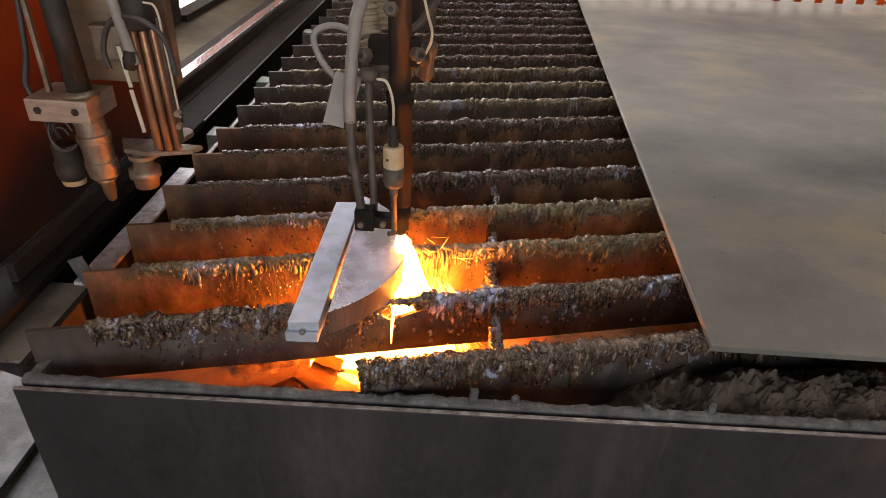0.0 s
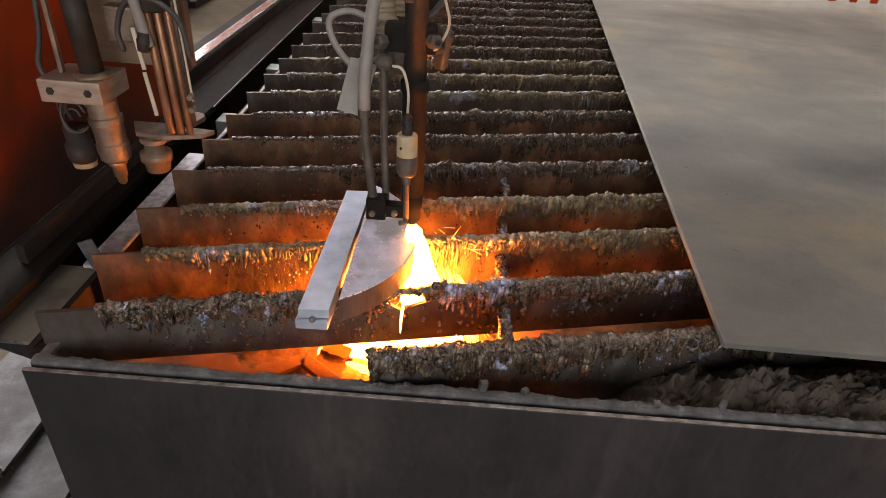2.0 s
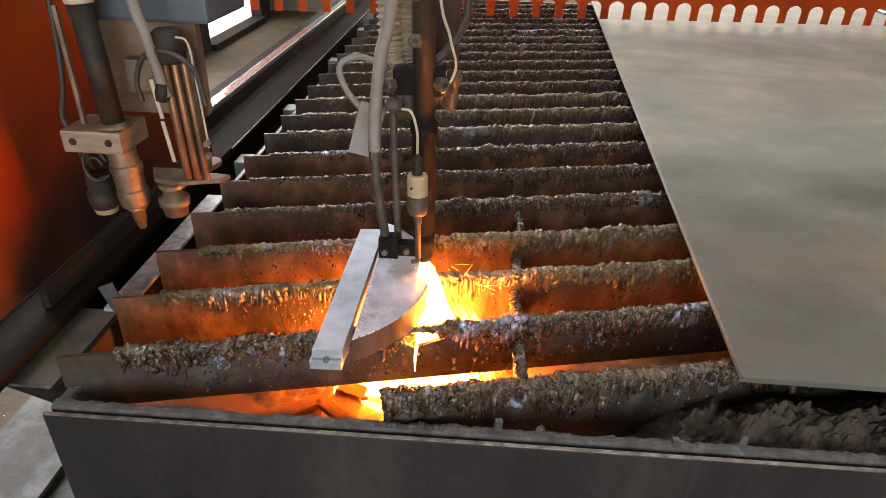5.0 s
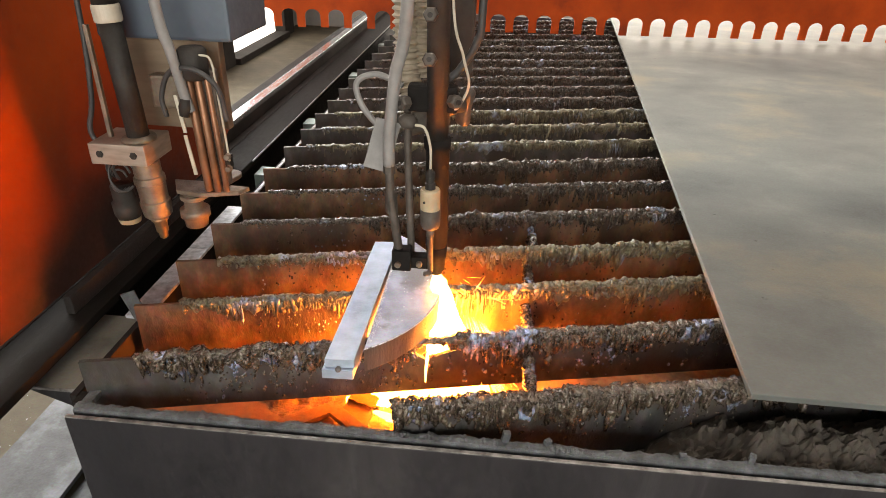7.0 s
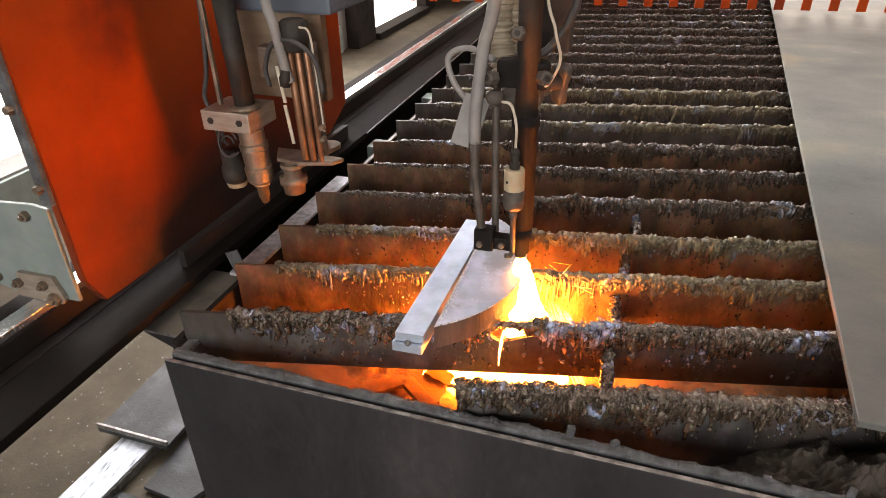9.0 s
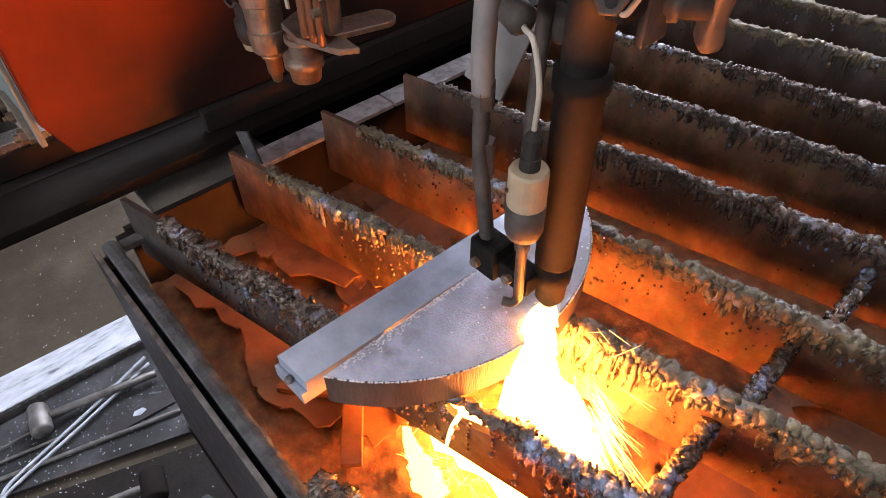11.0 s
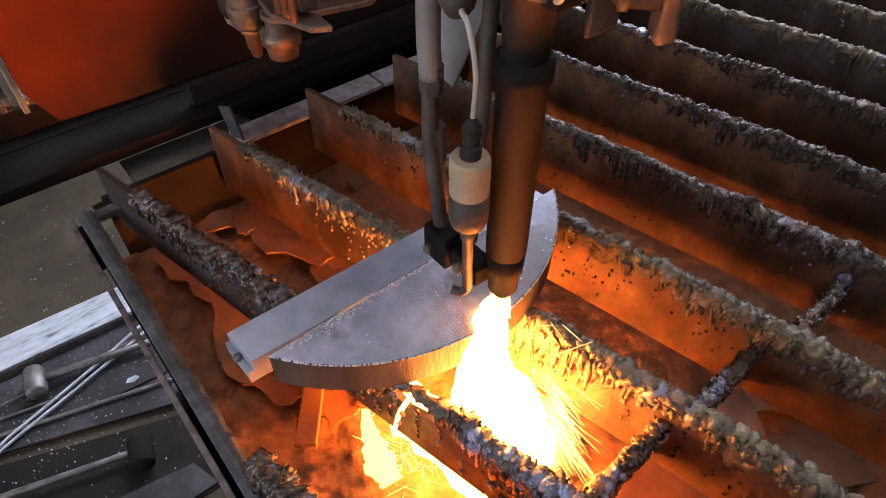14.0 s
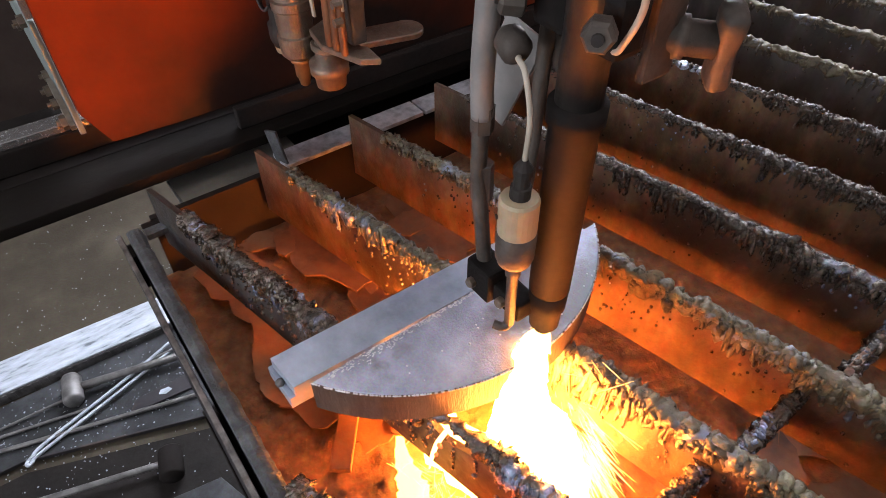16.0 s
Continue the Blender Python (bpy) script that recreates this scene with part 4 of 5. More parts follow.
part("sensor_cable", hose([(0.052, 0.809, 0.896), (0.0515, 0.81, 0.922), (0.045, 0.81, 0.944), (0.034, 0.815, 0.946), (0.026, 0.825, 0.945)], 0.0016, 8), M_WHITE, torch, "thin white sensor cable", True)
part("fitting", lathe([(0, 0.004), (0.3, 0.0085), (0.8, 0.0085), (1, 0.005)], (0.015, 0.822, 0.95), (0.034, 0.816, 0.947), 14), M_DULL, torch, "", True)
part("tag_plate", box((-0.018, -0.0012, -0.03), (0.012, 0.0012, 0.03), 0.0006, pose(-0.007, 0.848, 0.908, -12, 16, 8)), M_HOSE, torch, "bare grey tag plate")
part("loop_tube", hose([(0.012, 0.87, 0.975), (-0.02, 0.875, 0.985), (-0.043, 0.872, 0.975), (-0.036, 0.865, 0.95), (-0.012, 0.855, 0.925)], 0.0036, 10), M_HOSE, torch, "bent grey tube loop", True)
part("corrugated_hose", hose([(0.012, 0.90, 1.32), (0.01, 0.90, 1.1), (0.013, 0.895, 1.0), (0.02, 0.885, 0.96)], 0.014, 16, 0.16, 0.0075), M_CORRUGATED, torch, "beige corrugated cable sleeve")
part("corrugated_hose", hose([(0.03, 0.905, 1.32), (0.029, 0.905, 1.1), (0.032, 0.90, 0.98)], 0.011, 16, 0.16, 0.0065), M_CORRUGATED, torch, "beige corrugated cable sleeve")
part("igniter_wire", hose([(0.066, 0.83, 1.30), (0.07, 0.825, 1.08), (0.083, 0.825, 1.02), (0.09, 0.828, 0.99), (0.08, 0.832, 0.965), (0.074, 0.834, 0.96)], 0.0016, 8), M_WHITE, torch, "thin white wire", True)
part("black_cable", hose([(0.1, 0.85, 1.30), (0.1, 0.85, 1.07), (0.095, 0.852, 1.03), (0.078, 0.855, 1.0), (0.062, 0.855, 0.985)], 0.0045, 10), M_BLACKHOSE, torch, "black rubber cable", True)
part("mount_plate", box((0.06, 0.874, 0.925), (0.066, 0.897, 0.975), 0.002), M_DULL, torch, "flat bolted mounting plate")
part("clamp_shaft", lathe([(0, 0.0085), (0.45, 0.0085), (0.47, 0.0115), (0.6, 0.0115), (0.62, 0.0095), (1, 0.0095)], (0.05, 0.884, 0.946), (0.08, 0.908, 0.946), 20), M_DULL, torch, "", True)
knob = bmesh.new()
bmesh.ops.create_cube(knob, size=1)
bmesh.ops.subdivide_edges(knob, edges=knob.edges[:], cuts=5, use_grid_fill=True)
for v in knob.verts:
    p = v.co * 2
    q = p / max(1e-6, (abs(p.x) ** 4 + abs(p.y) ** 4 + abs(p.z) ** 4) ** 0.25)
    waist = 0.62 + 0.38 * abs(q.z) ** 1.5
    v.co = Vector((q.x * 0.012 * waist + 0.0012 * q.z, q.y * 0.0085 * waist, q.z * 0.026))
knob.transform(pose(0.083, 0.912, 0.942, 8, 14, -38))
part("clamp_knob", knob, M_DULL, torch, "rounded cast wing knob", True)
part("torch_arm", box((0.03, 0.931, 1.16), (0.08, 1.149, 1.24), 0.003), M_BLACKTUBE, torch)
part("slide", box((0.02, 0.90, 0.98), (0.09, 0.93, 1.3), 0.003), M_BLACKTUBE, torch)

# ---- second tool carriage ----
mk = thing("marking_head", "steel marking head clamped in an aluminium block", "machine tool")
A0, A1 = Vector((-0.300, 0.842, 0.766)), Vector((-0.328, 0.846, 1.30))


def on_mark(z):
    return A0.lerp(A1, (z - A0.z) / (A1.z - A0.z))


part("tip", lathe([(0, 0.003), (0.06, 0.005), (0.3, 0.0062), (0.34, 0.0075), (0.8, 0.0082), (0.85, 0.0105), (1, 0.0108)], on_mark(0.766), on_mark(0.797)), M_BRASS, mk, "brass tip lit by the flame", True)
part("body", lathe([(0, 0.0135), (0.05, 0.017), (0.22, 0.0185), (0.3, 0.0185), (0.32, 0.0168), (0.62, 0.0175), (0.64, 0.0188), (0.74, 0.0188), (0.76, 0.0165), (1, 0.0165)], on_mark(0.7971), on_mark(0.872), 40), M_STEEL, mk, "ribbed dull steel body")
blk = part("clamp_block", box((-0.3615, 0.822, 0.8725), (-0.2915, 0.886, 0.8985), 0.0015), M_BLOCK, mk, "scratched aluminium clamp block")
for x in (-0.348, -0.306):
    part("bolt", lathe([(0, 0.0045), (0.7, 0.0045), (0.72, 0.0025), (1, 0.0025)], (x, 0.8225, 0.886), (x, 0.8195, 0.886), 6), M_BLACKTUBE, blk, "black socket bolt")
part("collar", lathe([(0, 0.0205), (0.5, 0.0205), (1, 0.0185)], on_mark(0.8987), on_mark(0.905)), M_STEEL, mk, "", True)
part("column", lathe([(0, 0.0128), (1, 0.0128)], on_mark(0.905), on_mark(1.035)), M_BLACKTUBE, mk, "dark round column", True)
part("ring", lathe([(0, 0.0145), (0.1, 0.0152), (0.9, 0.0152), (1, 0.0145)], on_mark(1.0352), on_mark(1.054)), M_WHITE, mk, "yellowed plastic ring")
part("column_key", box((-0.3355, 0.826, 0.906), (-0.3305, 0.832, 1.034), 0.001, None), M_STEEL, mk, "pale flat key bar along the column")
part("upper_column", lathe([(0, 0.0135), (1, 0.0135)], on_mark(1.0542), on_mark(1.30)), M_BLACKTUBE, mk, "", True)
part("side_motor", lathe([(0, 0.0145), (0.15, 0.017), (0.5, 0.017), (0.52, 0.0138), (1, 0.0138)], (-0.347, 0.85, 0.79), (-0.349, 0.85, 0.835), 18), M_BLACKTUBE, mk, "small black motor", True)
part("motor_base", lathe([(0, 0.013), (1, 0.0145)], (-0.347, 0.85, 0.783), (-0.347, 0.85, 0.7898), 18), M_TAN, mk)
for j in range(3):
    cx, cz, rr = -0.338 + 0.004 * j, 0.848 + 0.005 * j, 0.011 + 0.003 * j
    part("cable_loop", hose([(cx + rr * math.cos(a), 0.832 - 0.002 * j + 0.004 * math.sin(a), cz + 1.2 * rr * math.sin(a)) for a in np.linspace(0.4, 5.6, 9)], 0.0014, 8, steps=5), M_BLACKHOSE, mk, "", True)
for off in (0.0, 0.008):
    part("motor_cable", hose([(-0.345, 0.843, 0.845), (-0.352 + off, 0.835, 0.86), (-0.345 + off, 0.83, 0.872), (-0.33, 0.832, 0.87)], 0.0018, 8), M_BLACKHOSE, mk, "", True)
part("side_cable", hose([(-0.36, 0.85, 0.88), (-0.372, 0.85, 0.905), (-0.36, 0.85, 0.95), (-0.352, 0.852, 1.05), (-0.35, 0.855, 1.28)], 0.0032, 10), M_BLACKHOSE, mk, "", True)

pn = thing("pneumatic_marker", "copper and steel air cylinder unit on a forked bracket", "machine tool")
part("foot", lathe([(0, 0.014), (0.3, 0.0155), (0.32, 0.0185), (0.55, 0.0185), (0.57, 0.0125), (1, 0.011)], (-0.256, 0.850, 0.785), (-0.256, 0.850, 0.828), 20), M_STEEL, pn, "round foot with an amber-lit rim", True)
fork = prism([(-0.272, 0.842), (-0.238, 0.836), (-0.195, 0.85), (-0.186, 0.866), (-0.21, 0.868), (-0.235, 0.856), (-0.25, 0.876), (-0.29, 0.876)], 0.83, 0.836, 0.001)
part("fork_bracket", fork, M_STEEL, pn, "forked aluminium bracket plate")
link = []
for k in range(24):
    th = 2 * math.pi * k / 24
    link.append(((-0.256 if math.sin(th) < 0 else -0.238) + 0.0165 * math.cos(th), (0.852 if math.sin(th) < 0 else 0.925) + 0.0165 * math.sin(th)))
part("link_plate", prism(link, 0.8215, 0.8275, 0.001), M_STEEL, pn, "dull rounded link plate")
part("cylinder_body", box((-0.2335, 0.851, 0.842), (-0.2065, 0.866, 0.985), 0.003), M_DULL, pn, "brown dusty cylinder body")
for x, r in ((-0.228, 0.0052), (-0.2165, 0.0046), (-0.2055, 0.0034)):
    part("copper_cylinder", rod((x, 0.842, 0.838), (x - 0.008, 0.848, 0.985), r), M_COPPER, pn, "copper-tinted cylinder", True)
part("cylinder_head", lathe([(0, 0.012), (0.1, 0.0165), (0.9, 0.0165), (1, 0.012)], (-0.226, 0.848, 0.975), (-0.227, 0.849, 1.012), 18), M_BLACKTUBE, pn, "", True)
part("white_strip", box((-0.0022, -0.001, 0), (0.0022, 0.001, 0.05), 0.0004, pose(-0.238, 0.834, 0.862, 0, -6, 0)), M_WHITE, pn, "white plastic strip")
part("white_strip", box((-0.0022, -0.001, 0), (0.0022, 0.001, 0.045), 0.0004, pose(-0.2435, 0.836, 0.914, 0, -6, 0)), M_WHITE, pn, "white plastic strip")
part("air_hose", hose([(-0.262, 0.83, 1.30), (-0.25, 0.83, 1.06), (-0.243, 0.832, 1.01), (-0.237, 0.836, 0.96), (-0.234, 0.838, 0.94)], 0.006, 12), M_HOSE, pn, "grey air hose", True)
part("elbow", lathe([(0, 0.006), (0.5, 0.008), (1, 0.006)], (-0.24, 0.834, 0.935), (-0.236, 0.836, 0.955), 10), M_BLACKTUBE, pn, "", True)
part("bowed_cable", hose([(-0.268, 0.845, 0.93), (-0.268, 0.842, 0.955), (-0.25, 0.836, 0.985), (-0.22, 0.832, 0.99), (-0.197, 0.836, 0.97), (-0.192, 0.84, 0.93)], 0.003, 10), M_BLACKHOSE, pn, "", True)
part("white_tube", hose([(-0.215, 0.84, 1.005), (-0.2, 0.836, 1.0), (-0.198, 0.838, 0.96), (-0.196, 0.84, 0.88)], 0.0013, 8), M_WHITE, pn, "thin white air tube", True)
for z in (0.872, 0.887):
    part("screw", lathe([(0, 0.004), (1, 0.0035)], (-0.196, 0.838, z), (-0.196, 0.831, z), 8), M_STEEL, pn)

cg = thing("tool_carriage", "blue-grey carriage housing with a brown backing board", "machine housing")
part("housing", box((-0.352, 0.875, 1.012), (-0.19, 1.0, 1.2), 0.004), M_BLUE, cg)
part("carriage_arm", box((-0.30, 1.0005, 1.165), (-0.24, 1.1495, 1.195), 0.003), M_BLUE, cg)
part("backing_board", box((-0.335, 0.895, 0.90), (-0.215, 0.91, 1.011), 0.002), M_WOOD, cg, "brown stained backing board")
part("slide_block", box((-0.30, 0.875, 0.93), (-0.235, 0.8945, 0.97), 0.003), M_STEEL, cg)

# ---- gantry ----
gantry = thing("gantry", "orange-red painted gantry with a soot-darkened side plate", "gantry")
pl = bmesh.new()
pts = [(0.645, 1.16), (0.645, 0.735), (0.665, 0.692), (0.74, 0.6895), (1.30, 0.6895), (1.385, 0.73), (1.385, 1.45), (1.14, 1.45), (1.10, 1.2)]
f = pl.faces.new([pl.verts.new((-0.436, y, z)) for y, z in pts])
ext = bmesh.ops.extrude_face_region(pl, geom=[f])
bmesh.ops.translate(pl, verts=[v for v in ext["geom"] if isinstance(v, bmesh.types.BMVert)], vec=(-0.012, 0, 0))
bmesh.ops.bevel(pl, geom=pl.edges[:], offset=0.0015, segments=2, affect="EDGES")
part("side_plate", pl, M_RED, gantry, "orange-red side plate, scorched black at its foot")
ep = bmesh.new()
f = ep.faces.new([ep.verts.new((px, 0.6385, pz)) for px, pz in ((-0.449, 0.705), (-0.449, 0.832), (-0.47, 0.836), (-0.72, 0.818), (-0.74, 0.79), (-0.74, 0.745), (-0.6, 0.71), (-0.56, 0.7035))])
ext = bmesh.ops.extrude_face_region(ep, geom=[f])
bmesh.ops.translate(ep, verts=[v for v in ext["geom"] if isinstance(v, bmesh.types.BMVert)], vec=(0, 0.006, 0))
bmesh.ops.bevel(ep, geom=ep.edges[:], offset=0.001, segments=1, affect="EDGES")
truck = part("end_plate", ep, M_TEAL, gantry, "pale teal end plate of the rail truck")
for px, pz in ((-0.482, 0.821), (-0.571, 0.722), (-0.66, 0.75)):
    part("bolt", lathe([(0, 0.0065), (0.6, 0.0065), (0.62, 0.003), (1, 0.003)], (px, 0.6384, pz), (px, 0.628, pz), 6), M_STEEL, truck, "hexagonal bolt")
wiper = bmesh.new()
f = wiper.faces.new([wiper.verts.new((px, 0.6325, pz)) for px, pz in ((-0.542, 0.7015), (-0.529, 0.738), (-0.474, 0.739), (-0.464, 0.71), (-0.47, 0.7015))])
ext = bmesh.ops.extrude_face_region(wiper, geom=[f])
bmesh.ops.translate(wiper, verts=[v for v in ext["geom"] if isinstance(v, bmesh.types.BMVert)], vec=(0, 0.0055, 0))
wiper = part("rail_wiper", wiper, M_BLOCK, gantry, "pale bolted rail wiper bracket")
for px, pz, rr in ((-0.529, 0.724, 0.006), (-0.489, 0.727, 0.006), (-0.478, 0.709, 0.0085)):
    part("bolt", lathe([(0, rr), (0.6, rr), (0.62, rr * 0.5), (1, rr * 0.5)], (px, 0.6324, pz), (px, 0.622, pz), 6), M_STEEL, wiper, "hexagonal bolt")
part("edge_strip", box((-0.452, 0.6385, 0.838), (-0.437, 0.6445, 1.155), 0.001), M_LIP, gantry, "pale edge strip with bolts")
for z in (0.86, 0.95, 1.05):
    part("bolt", lathe([(0, 0.0055), (0.6, 0.0055), (1, 0.0045)], (-0.4445, 0.6384, z), (-0.4445, 0.631, z), 6), M_STEEL, gantry, "hexagonal bolt")
part("beam", box((-0.435, 1.15, 1.16), (2.15, 1.38, 1.42), 0.006), M_RED, gantry)
part("lower_guard", box((-0.4355, 0.80, 0.6605), (-0.424, 1.36, 0.6885), 0.002), M_SOOT, gantry, "black sooty skirt under the side plate")
part("far_leg", box((2.151, 0.7, 0.7005), (2.20, 1.38, 1.45), 0.006), M_RED, gantry)

# comb guard across the far end of the table
comb = bmesh.new()
CY, PITCH, SW, Z0, ZS, ZT = 0.0, 0.0905, 0.06, 0.727, 0.77, 1.10
COMB = pose(0.5, 2.79, 0, 0, 0, 6.3)
x = -1.45
outline = [(x, ZT), (x, Z0)]
while x < 1.6:
    a, b = x + (PITCH - SW) , x + PITCH
    outline += [(a, Z0), (a, ZS)]
    for q in range(1, 8):
        th = math.pi * q / 8
        outline.append(((a + b) / 2 - SW / 2 * math.cos(th), ZS + 0.024 * math.sin(th)))
    outline += [(b, ZS), (b, Z0)]
    x += PITCH
outline += [(x + 0.05, Z0), (x + 0.05, ZT)]
f = comb.faces.new([comb.verts.new((px, CY, pz)) for px, pz in outline])
ext = bmesh.ops.extrude_face_region(comb, geom=[f])
bmesh.ops.translate(comb, verts=[v for v in ext["geom"] if isinstance(v, bmesh.types.BMVert)], vec=(0, 0.006, 0))
bmesh.ops.triangulate(comb, faces=[f for f in comb.faces if len(f.verts) > 4])
guard = thing("comb_guard", "orange-red sheet guard with a row of round-topped slots", "guard")
comb.transform(COMB)
part("sheet", comb, M_RED, guard)
part("top_beam", box((-2.4, CY - 0.01, ZT + 0.001), (1.7, CY + 0.25, 1.45), 0.005, COMB), M_RED, guard)
for px in (-2.39, 1.64):
    part("leg", box((px, CY + 0.05, 0.0), (px + 0.05, CY + 0.2, ZT), 0.004, COMB), M_RED, guard)

# ---- floor clutter beside the tank ----
BARPOSE = pose(-0.868, 0.08, 0.0, 0, 0, -3)
bar = thing("bright_bar", "bright scratched steel channel lying on the floor", "steel bar", "floor scrap")
part("top_plate", box((-0.043, 0, 0.026), (0.043, 0.92, 0.03), 0.0015, BARPOSE), M_SILVER, bar)
for e in (-1, 1):
    part("flange", box((e * 0.0425 - 0.002, 0.0005, 0.0005), (e * 0.0425 + 0.002, 0.9195, 0.0255), 0.001, BARPOSE), M_ROD, bar, "dark ribbed flange")
for k in range(60):
    yy = 0.015 + 0.015 * k
    part("rib", box((0.0447, yy, 0.003), (0.0462, yy + 0.006, 0.0245), 0.0, BARPOSE), M_ROD, bar)
fp = thing("floor_plate", "dusty grey angle plate lying across the bar", "steel sheet", "floor scrap")
part("sheet", box((-0.93, 0.93, 0.0315), (-0.735, 1.5, 0.043), 0.001), M_FLOORSHEET, fp)
part("upstand", box((-0.93, 0.93, 0.0432), (-0.735, 0.936, 0.056), 0.001), M_EDGE, fp, "rubbed upturned edge")
tagged(put("lower_plate", prism([(-0.733, 0.84), (-0.62, 0.83), (-0.6, 0.87), (-0.63, 1.45), (-0.733, 1.45)], 0.006, 0.016, 0.0008), M_FLOORSHEET), "grey plate strewn with grit beside the angle plate", "steel sheet", "floor scrap")
# Added black sheet: paints the shaded void under the table edge.
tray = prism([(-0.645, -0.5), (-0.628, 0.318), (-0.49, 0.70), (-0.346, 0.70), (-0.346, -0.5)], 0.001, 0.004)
tagged(put("void_sheet", tray, M_PIT), "black sheet added for the shaded void under the table edge", "steel sheet", "floor scrap")
gs = thing("grey_sheet", "grey steel sheet with a folded edge, strewn with grit", "steel sheet", "floor scrap")
part("sheet", prism([(-0.80, -0.3), (-0.665, -0.3), (-0.653, 0.318), (-0.5, 0.76), (-0.66, 0.82), (-0.80, 0.82)], 0.0045, 0.0075), M_FLOORSHEET, gs)
part("folded_edge", prism([(-0.6645, -0.3), (-0.6605, -0.3), (-0.6485, 0.318), (-0.4955, 0.76), (-0.4995, 0.76), (-0.6525, 0.318)], 0.0045, 0.013), M_TANK, gs, "dark folded edge")
for a, b2, r in (((-0.745, 0.294, 0.012), (-0.727, 0.63, 0.022), 0.0026), ((-0.7, 0.27, 0.013), (-0.595, 0.64, 0.013), 0.0042), ((-0.77, 0.1, 0.012), (-0.69, 0.46, 0.0125), 0.003)):
    tagged(put("steel_rod", rod(a, b2, r, 10), M_ROD, smooth=True), "thin grey steel rod among the floor scrap", "steel rod", "floor scrap")
tagged(put("wire_loop", hose([(-0.735, 0.64, 0.02), (-0.69, 0.5, 0.018), (-0.648, 0.352, 0.014), (-0.637, 0.333, 0.013), (-0.634, 0.326, 0.013), (-0.641, 0.324, 0.013), (-0.648, 0.334, 0.013),
                              (-0.664, 0.362, 0.014), (-0.707, 0.51, 0.02), (-0.75, 0.64, 0.026)], 0.0034, 10), M_SILVER, smooth=True), "bright bent wire rod with a looped end", "steel rod", "floor scrap")
off = thing("dark_offcut", "dark narrow steel offcut with a bright scraped spot", "steel offcut", "floor scrap")
part("strip", prism([(-0.66, 0.525), (-0.632, 0.505), (-0.62, 0.64), (-0.66, 0.645)], 0.0085, 0.0125, 0.0008), M_TANK, off)
part("scraped_spot", prism([(-0.652, 0.572), (-0.644, 0.566), (-0.637, 0.578), (-0.641, 0.592), (-0.65, 0.588)], 0.0127, 0.0131), M_SILVER, off, "bright scraped spot")
ham2 = thing("club_hammer", "short black hammer lying in the dark under the table edge", "hammer", "hammers")
part("head", lathe([(0, 0.019), (0.06, 0.0215), (0.94, 0.0215), (1, 0.019)], (-0.505, 0.545, 0.026), (-0.45, 0.53, 0.026), 20), M_DARK, ham2, "", True)
part("handle", rod((-0.487, 0.52, 0.026), (-0.56, 0.28, 0.022), 0.006, 12), M_ROD, ham2, "", True)
tagged(put("void_plate", prism([(-0.46, 0.3), (-0.35, 0.3), (-0.35, 0.62), (-0.41, 0.6)], 0.0045, 0.0085, 0.0008), M_FLOORSHEET), "grey offcut plate lying in the dark under the table edge", "steel offcut", "floor scrap")
ham = thing("sledge_hammer", "grey steel hammer lying on the floor", "hammer", "hammers")
part("head", lathe([(0, 0.016), (0.1, 0.019), (0.9, 0.019), (1, 0.016)], (-0.775, 0.437, 0.027), (-0.712, 0.428, 0.027), 16), M_ROD, ham, "", True)
part("handle", rod((-0.742, 0.45, 0.027), (-0.698, 0.64, 0.025), 0.008, 12), M_ROD, ham, "", True)
# bright grit on the floor and sheet
r5 = random.Random(3)
cs, ax = [], []
for k in range(1500):
    x, y = (r5.uniform(-1.3, -0.36), r5.uniform(0.1, 1.5)) if k % 2 else (r5.gauss(-0.7, 0.09), r5.uniform(0.2, 0.75))
    s = r5.uniform(0.0004, 0.0012)
    under = 0.0305 if abs(x + 0.846) < 0.04 else 0.008 if x > -0.8 and x < -0.5 - (0.76 - y) * 0.35 and y < 0.76 else 0.0042 if x > -0.6 else 0.0
    cs.append((x, y, under + s * 0.4))
    a = r5.uniform(0, 3)
    ax.append([[s * math.cos(a) * 1.6, s * math.sin(a) * 1.6, 0], [-s * math.sin(a), s * math.cos(a), 0], [0, 0, s * 0.6]])
tagged(put("metal_grit", balls("grit", cs, ax, 0.25, 4), M_SILVER), "bright metal grit and swarf scattered on the floor", "grit", kind="stuff")

# ---- the cut itself ----
def blob(points, radii, seed, n=18, rough=0.2, wide=(1, 1, 1)):
    bm = bmesh.new()
    path = spline(points, 8)
    rads = [radii[min(len(radii) - 1, int(i / 8))] + (radii[min(len(radii) - 1, int(i / 8) + 1)] - radii[min(len(radii) - 1, int(i / 8))]) * ((i % 8) / 8) for i in range(len(path))]
    rings = []
    for i, p in enumerate(path):
        d = (path[min(i + 1, len(path) - 1)] - path[max(i - 1, 0)]).normalized()
        s = d.cross(Vector((0.2, 1, 0.13))).normalized()
        u = s.cross(d)
        ring = []
        for k in range(n):
            th = 2 * math.pi * k / n
            q = s * math.cos(th) + u * math.sin(th)
            ring.append(bm.verts.new(p + Vector((q.x * wide[0], q.y * wide[1], q.z * wide[2])) * rads[i] * (1 + rough * fbm(q.x * 2 + seed, q.y * 2 + i * 0.35, q.z * 2))))
        rings.append(ring)
    for lo, hi in zip(rings, rings[1:]):
        for k in range(n):
            bm.faces.new((lo[k], lo[(k + 1) % n], hi[(k + 1) % n], hi[k]))
    bm.faces.new(rings[0]), bm.faces.new(rings[-1])
    return bm


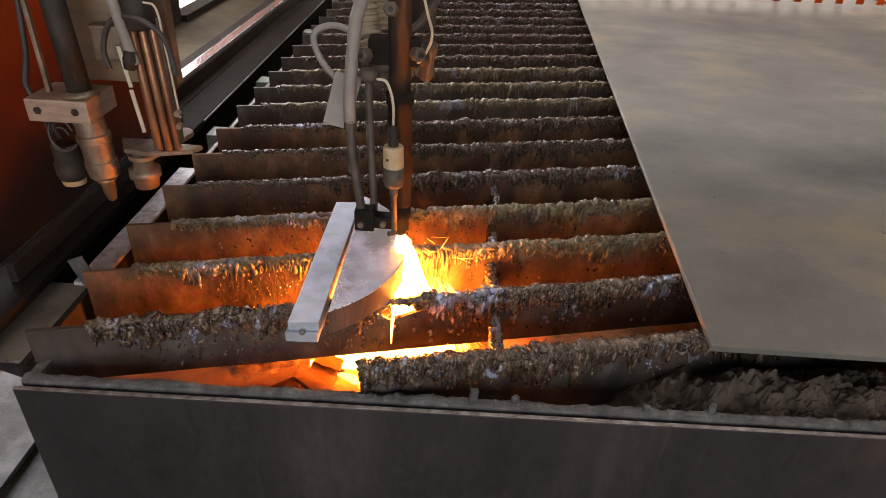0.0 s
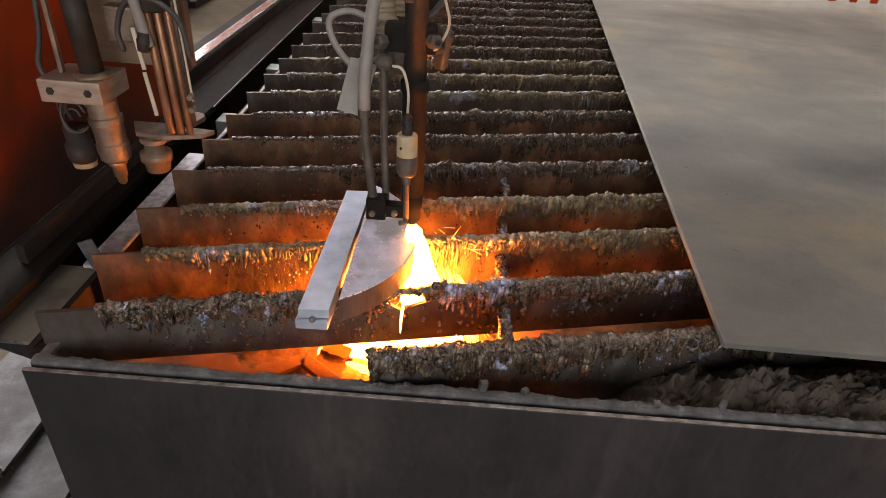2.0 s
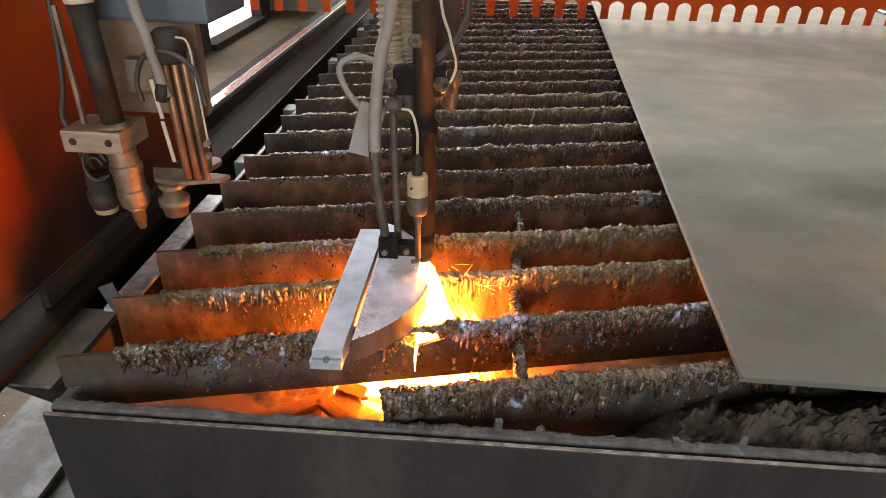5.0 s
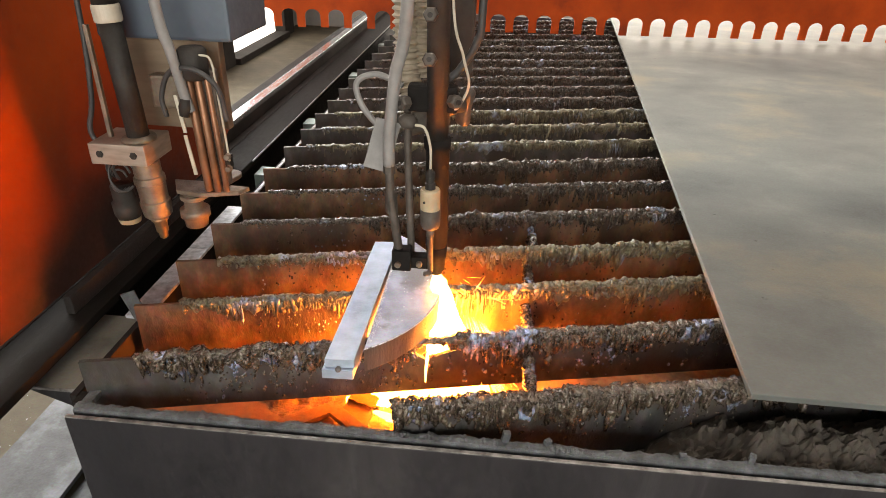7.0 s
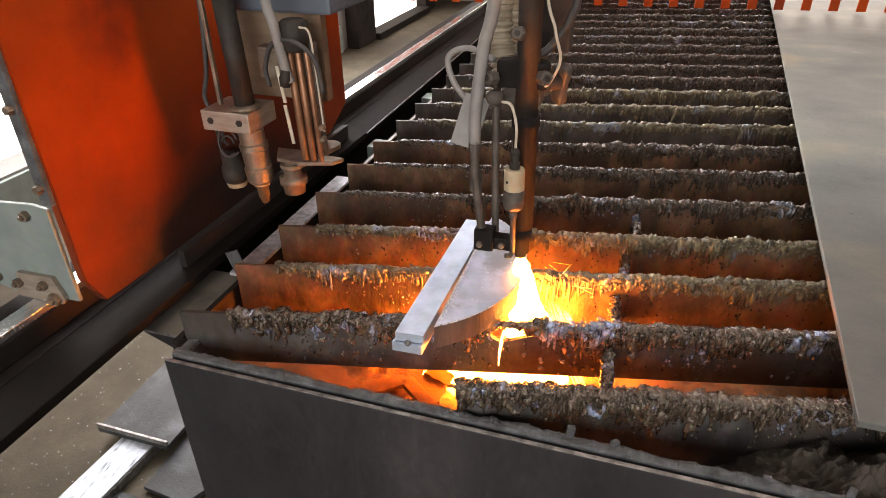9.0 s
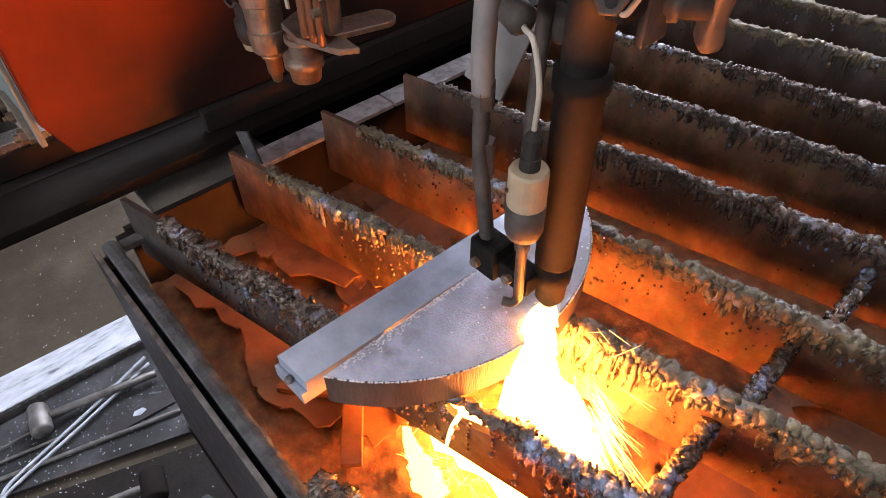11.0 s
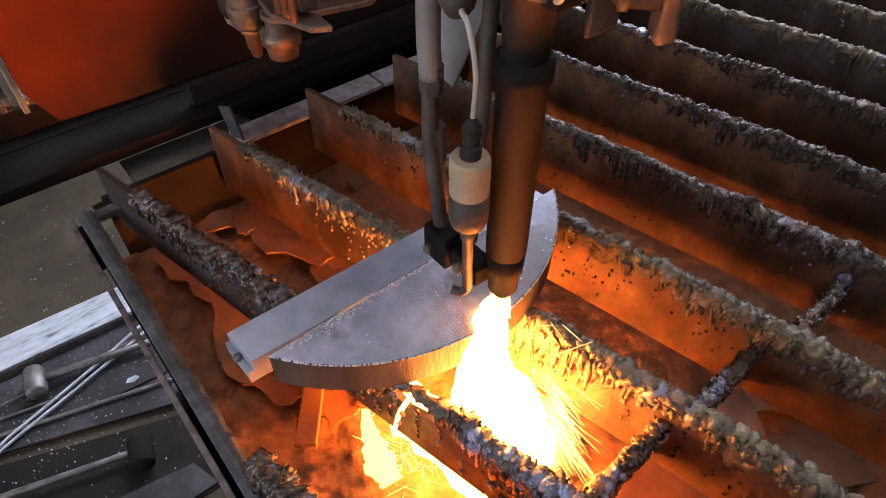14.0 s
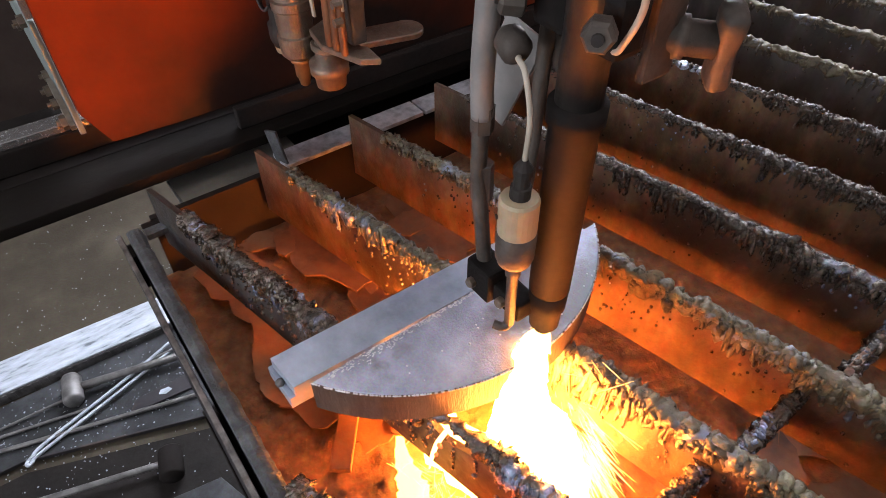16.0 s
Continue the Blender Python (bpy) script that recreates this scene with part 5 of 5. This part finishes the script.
jet = thing("cutting_flame", "white-hot flame and molten jet under the torch", "flame")
part("tip", blob([(0.0595, 0.838, 0.743), (0.061, 0.835, 0.739), (0.064, 0.828, 0.734)], [0.0045, 0.008, 0.012], 3, 20, 0.1), M_HALO, jet, "", True)
part("plume", blob([(0.063, 0.829, 0.7345), (0.067, 0.819, 0.722), (0.071, 0.813, 0.706), (0.074, 0.811, 0.692)], [0.0095, 0.0155, 0.0175, 0.0185], 3, 28, 0.12, (1.0, 1.0, 1)), M_PLUME, jet, "yellow-white flame at the kerf", True)
part("jet_root", blob([(0.074, 0.811, 0.6915), (0.077, 0.812, 0.676), (0.081, 0.813, 0.655)], [0.0185, 0.022, 0.027], 3, 28, 0.14, (1.0, 1.1, 1)), M_JET, jet, "", True)
part("core", blob([(0.081, 0.813, 0.6545), (0.086, 0.815, 0.635), (0.093, 0.817, 0.608), (0.099, 0.818, 0.578)], [0.028, 0.032, 0.036, 0.038], 3, 28, 0.2, (1.0, 1.25, 1)), M_FLAME, jet, "", True)
part("drip", blob([(0.061, 0.752, 0.692), (0.0595, 0.746, 0.68), (0.0585, 0.742, 0.665), (0.0585, 0.739, 0.648)], [0.0016, 0.002, 0.0016, 0.0007], 5), M_HALO, jet, "yellow molten drip", True)
pool = blob([(-0.05, 0.772, 0.575), (-0.005, 0.78, 0.579), (0.06, 0.792, 0.579), (0.118, 0.797, 0.575)], [0.007, 0.02, 0.026, 0.02], 9, 24, 0.5, (1, 1, 0.4))
part("molten_pool", pool, M_MOLTEN, jet, "molten pool on the slag", True)
part("molten_run", blob([(-0.01, 0.752, 0.58), (0.015, 0.743, 0.582), (0.038, 0.735, 0.583), (0.06, 0.733, 0.58)], [0.003, 0.007, 0.011, 0.008], 19, 24, 0.9, (1.3, 0.9, 0.35)), M_RUN, jet, "run of molten steel in front of the slat", True)

sp = bmesh.new()
r4 = random.Random(21)


def streak(p, d, length, w, bm):
    p, d = Vector(p), Vector(d).normalized()
    q = p + d * length + Vector((0, 0, -0.15 * length))
    lathe([(0, w * 0.3), (0.4, w), (1, w * 0.2)], p, q, 4, bm)


for k in range(230):
    a = r4.gauss(0.75, 0.6)
    st = Vector((0.09, 0.815, 0.645)) + Vector((0.04 * math.cos(a), 0.042 * math.sin(a), r4.uniform(-0.04, 0.03)))
    streak(st, (0.8 * math.cos(a), 0.7 * math.sin(a), -0.7 - r4.random()), r4.uniform(0.02, 0.085), r4.uniform(0.0002, 0.00045), sp)
for k in range(60):
    a = r4.uniform(0, 2 * math.pi)
    st = Vector((0.05 + r4.gauss(0, 0.016), 0.752 + r4.gauss(0, 0.009), 0.588))
    streak(st, (math.cos(a) - 0.2, 0.6 * math.sin(a) - 0.2, 0.5 * r4.random()), r4.uniform(0.008, 0.022), 0.00022, sp)
for k in range(9):
    a = r4.uniform(-0.6, 1.6)
    st = Vector((0.085, 0.835, 0.71)) + Vector((0.045 * r4.random(), 0.03 * r4.random(), 0.02 * r4.random()))
    streak(st, (math.cos(a), math.sin(a), r4.uniform(-0.8, 0.4)), r4.uniform(0.012, 0.035), 0.00022, sp)
tagged(put("sparks", sp, M_SPARK), "thin orange spark trails flying from the cut", "sparks", kind="stuff")
em = bmesh.new()
for k in range(6):
    r = bmesh.ops.create_icosphere(em, subdivisions=2, radius=r4.uniform(0.0007, 0.002))
    o = Vector((0.05 + r4.gauss(0, 0.009), 0.744 + r4.gauss(0, 0.003), 0.688 + r4.gauss(0, 0.007)))
    for v in r["verts"]:
        v.co += o
tagged(put("embers", em, M_EMBER), "red glowing embers on the slat under the cut", "embers", kind="stuff")
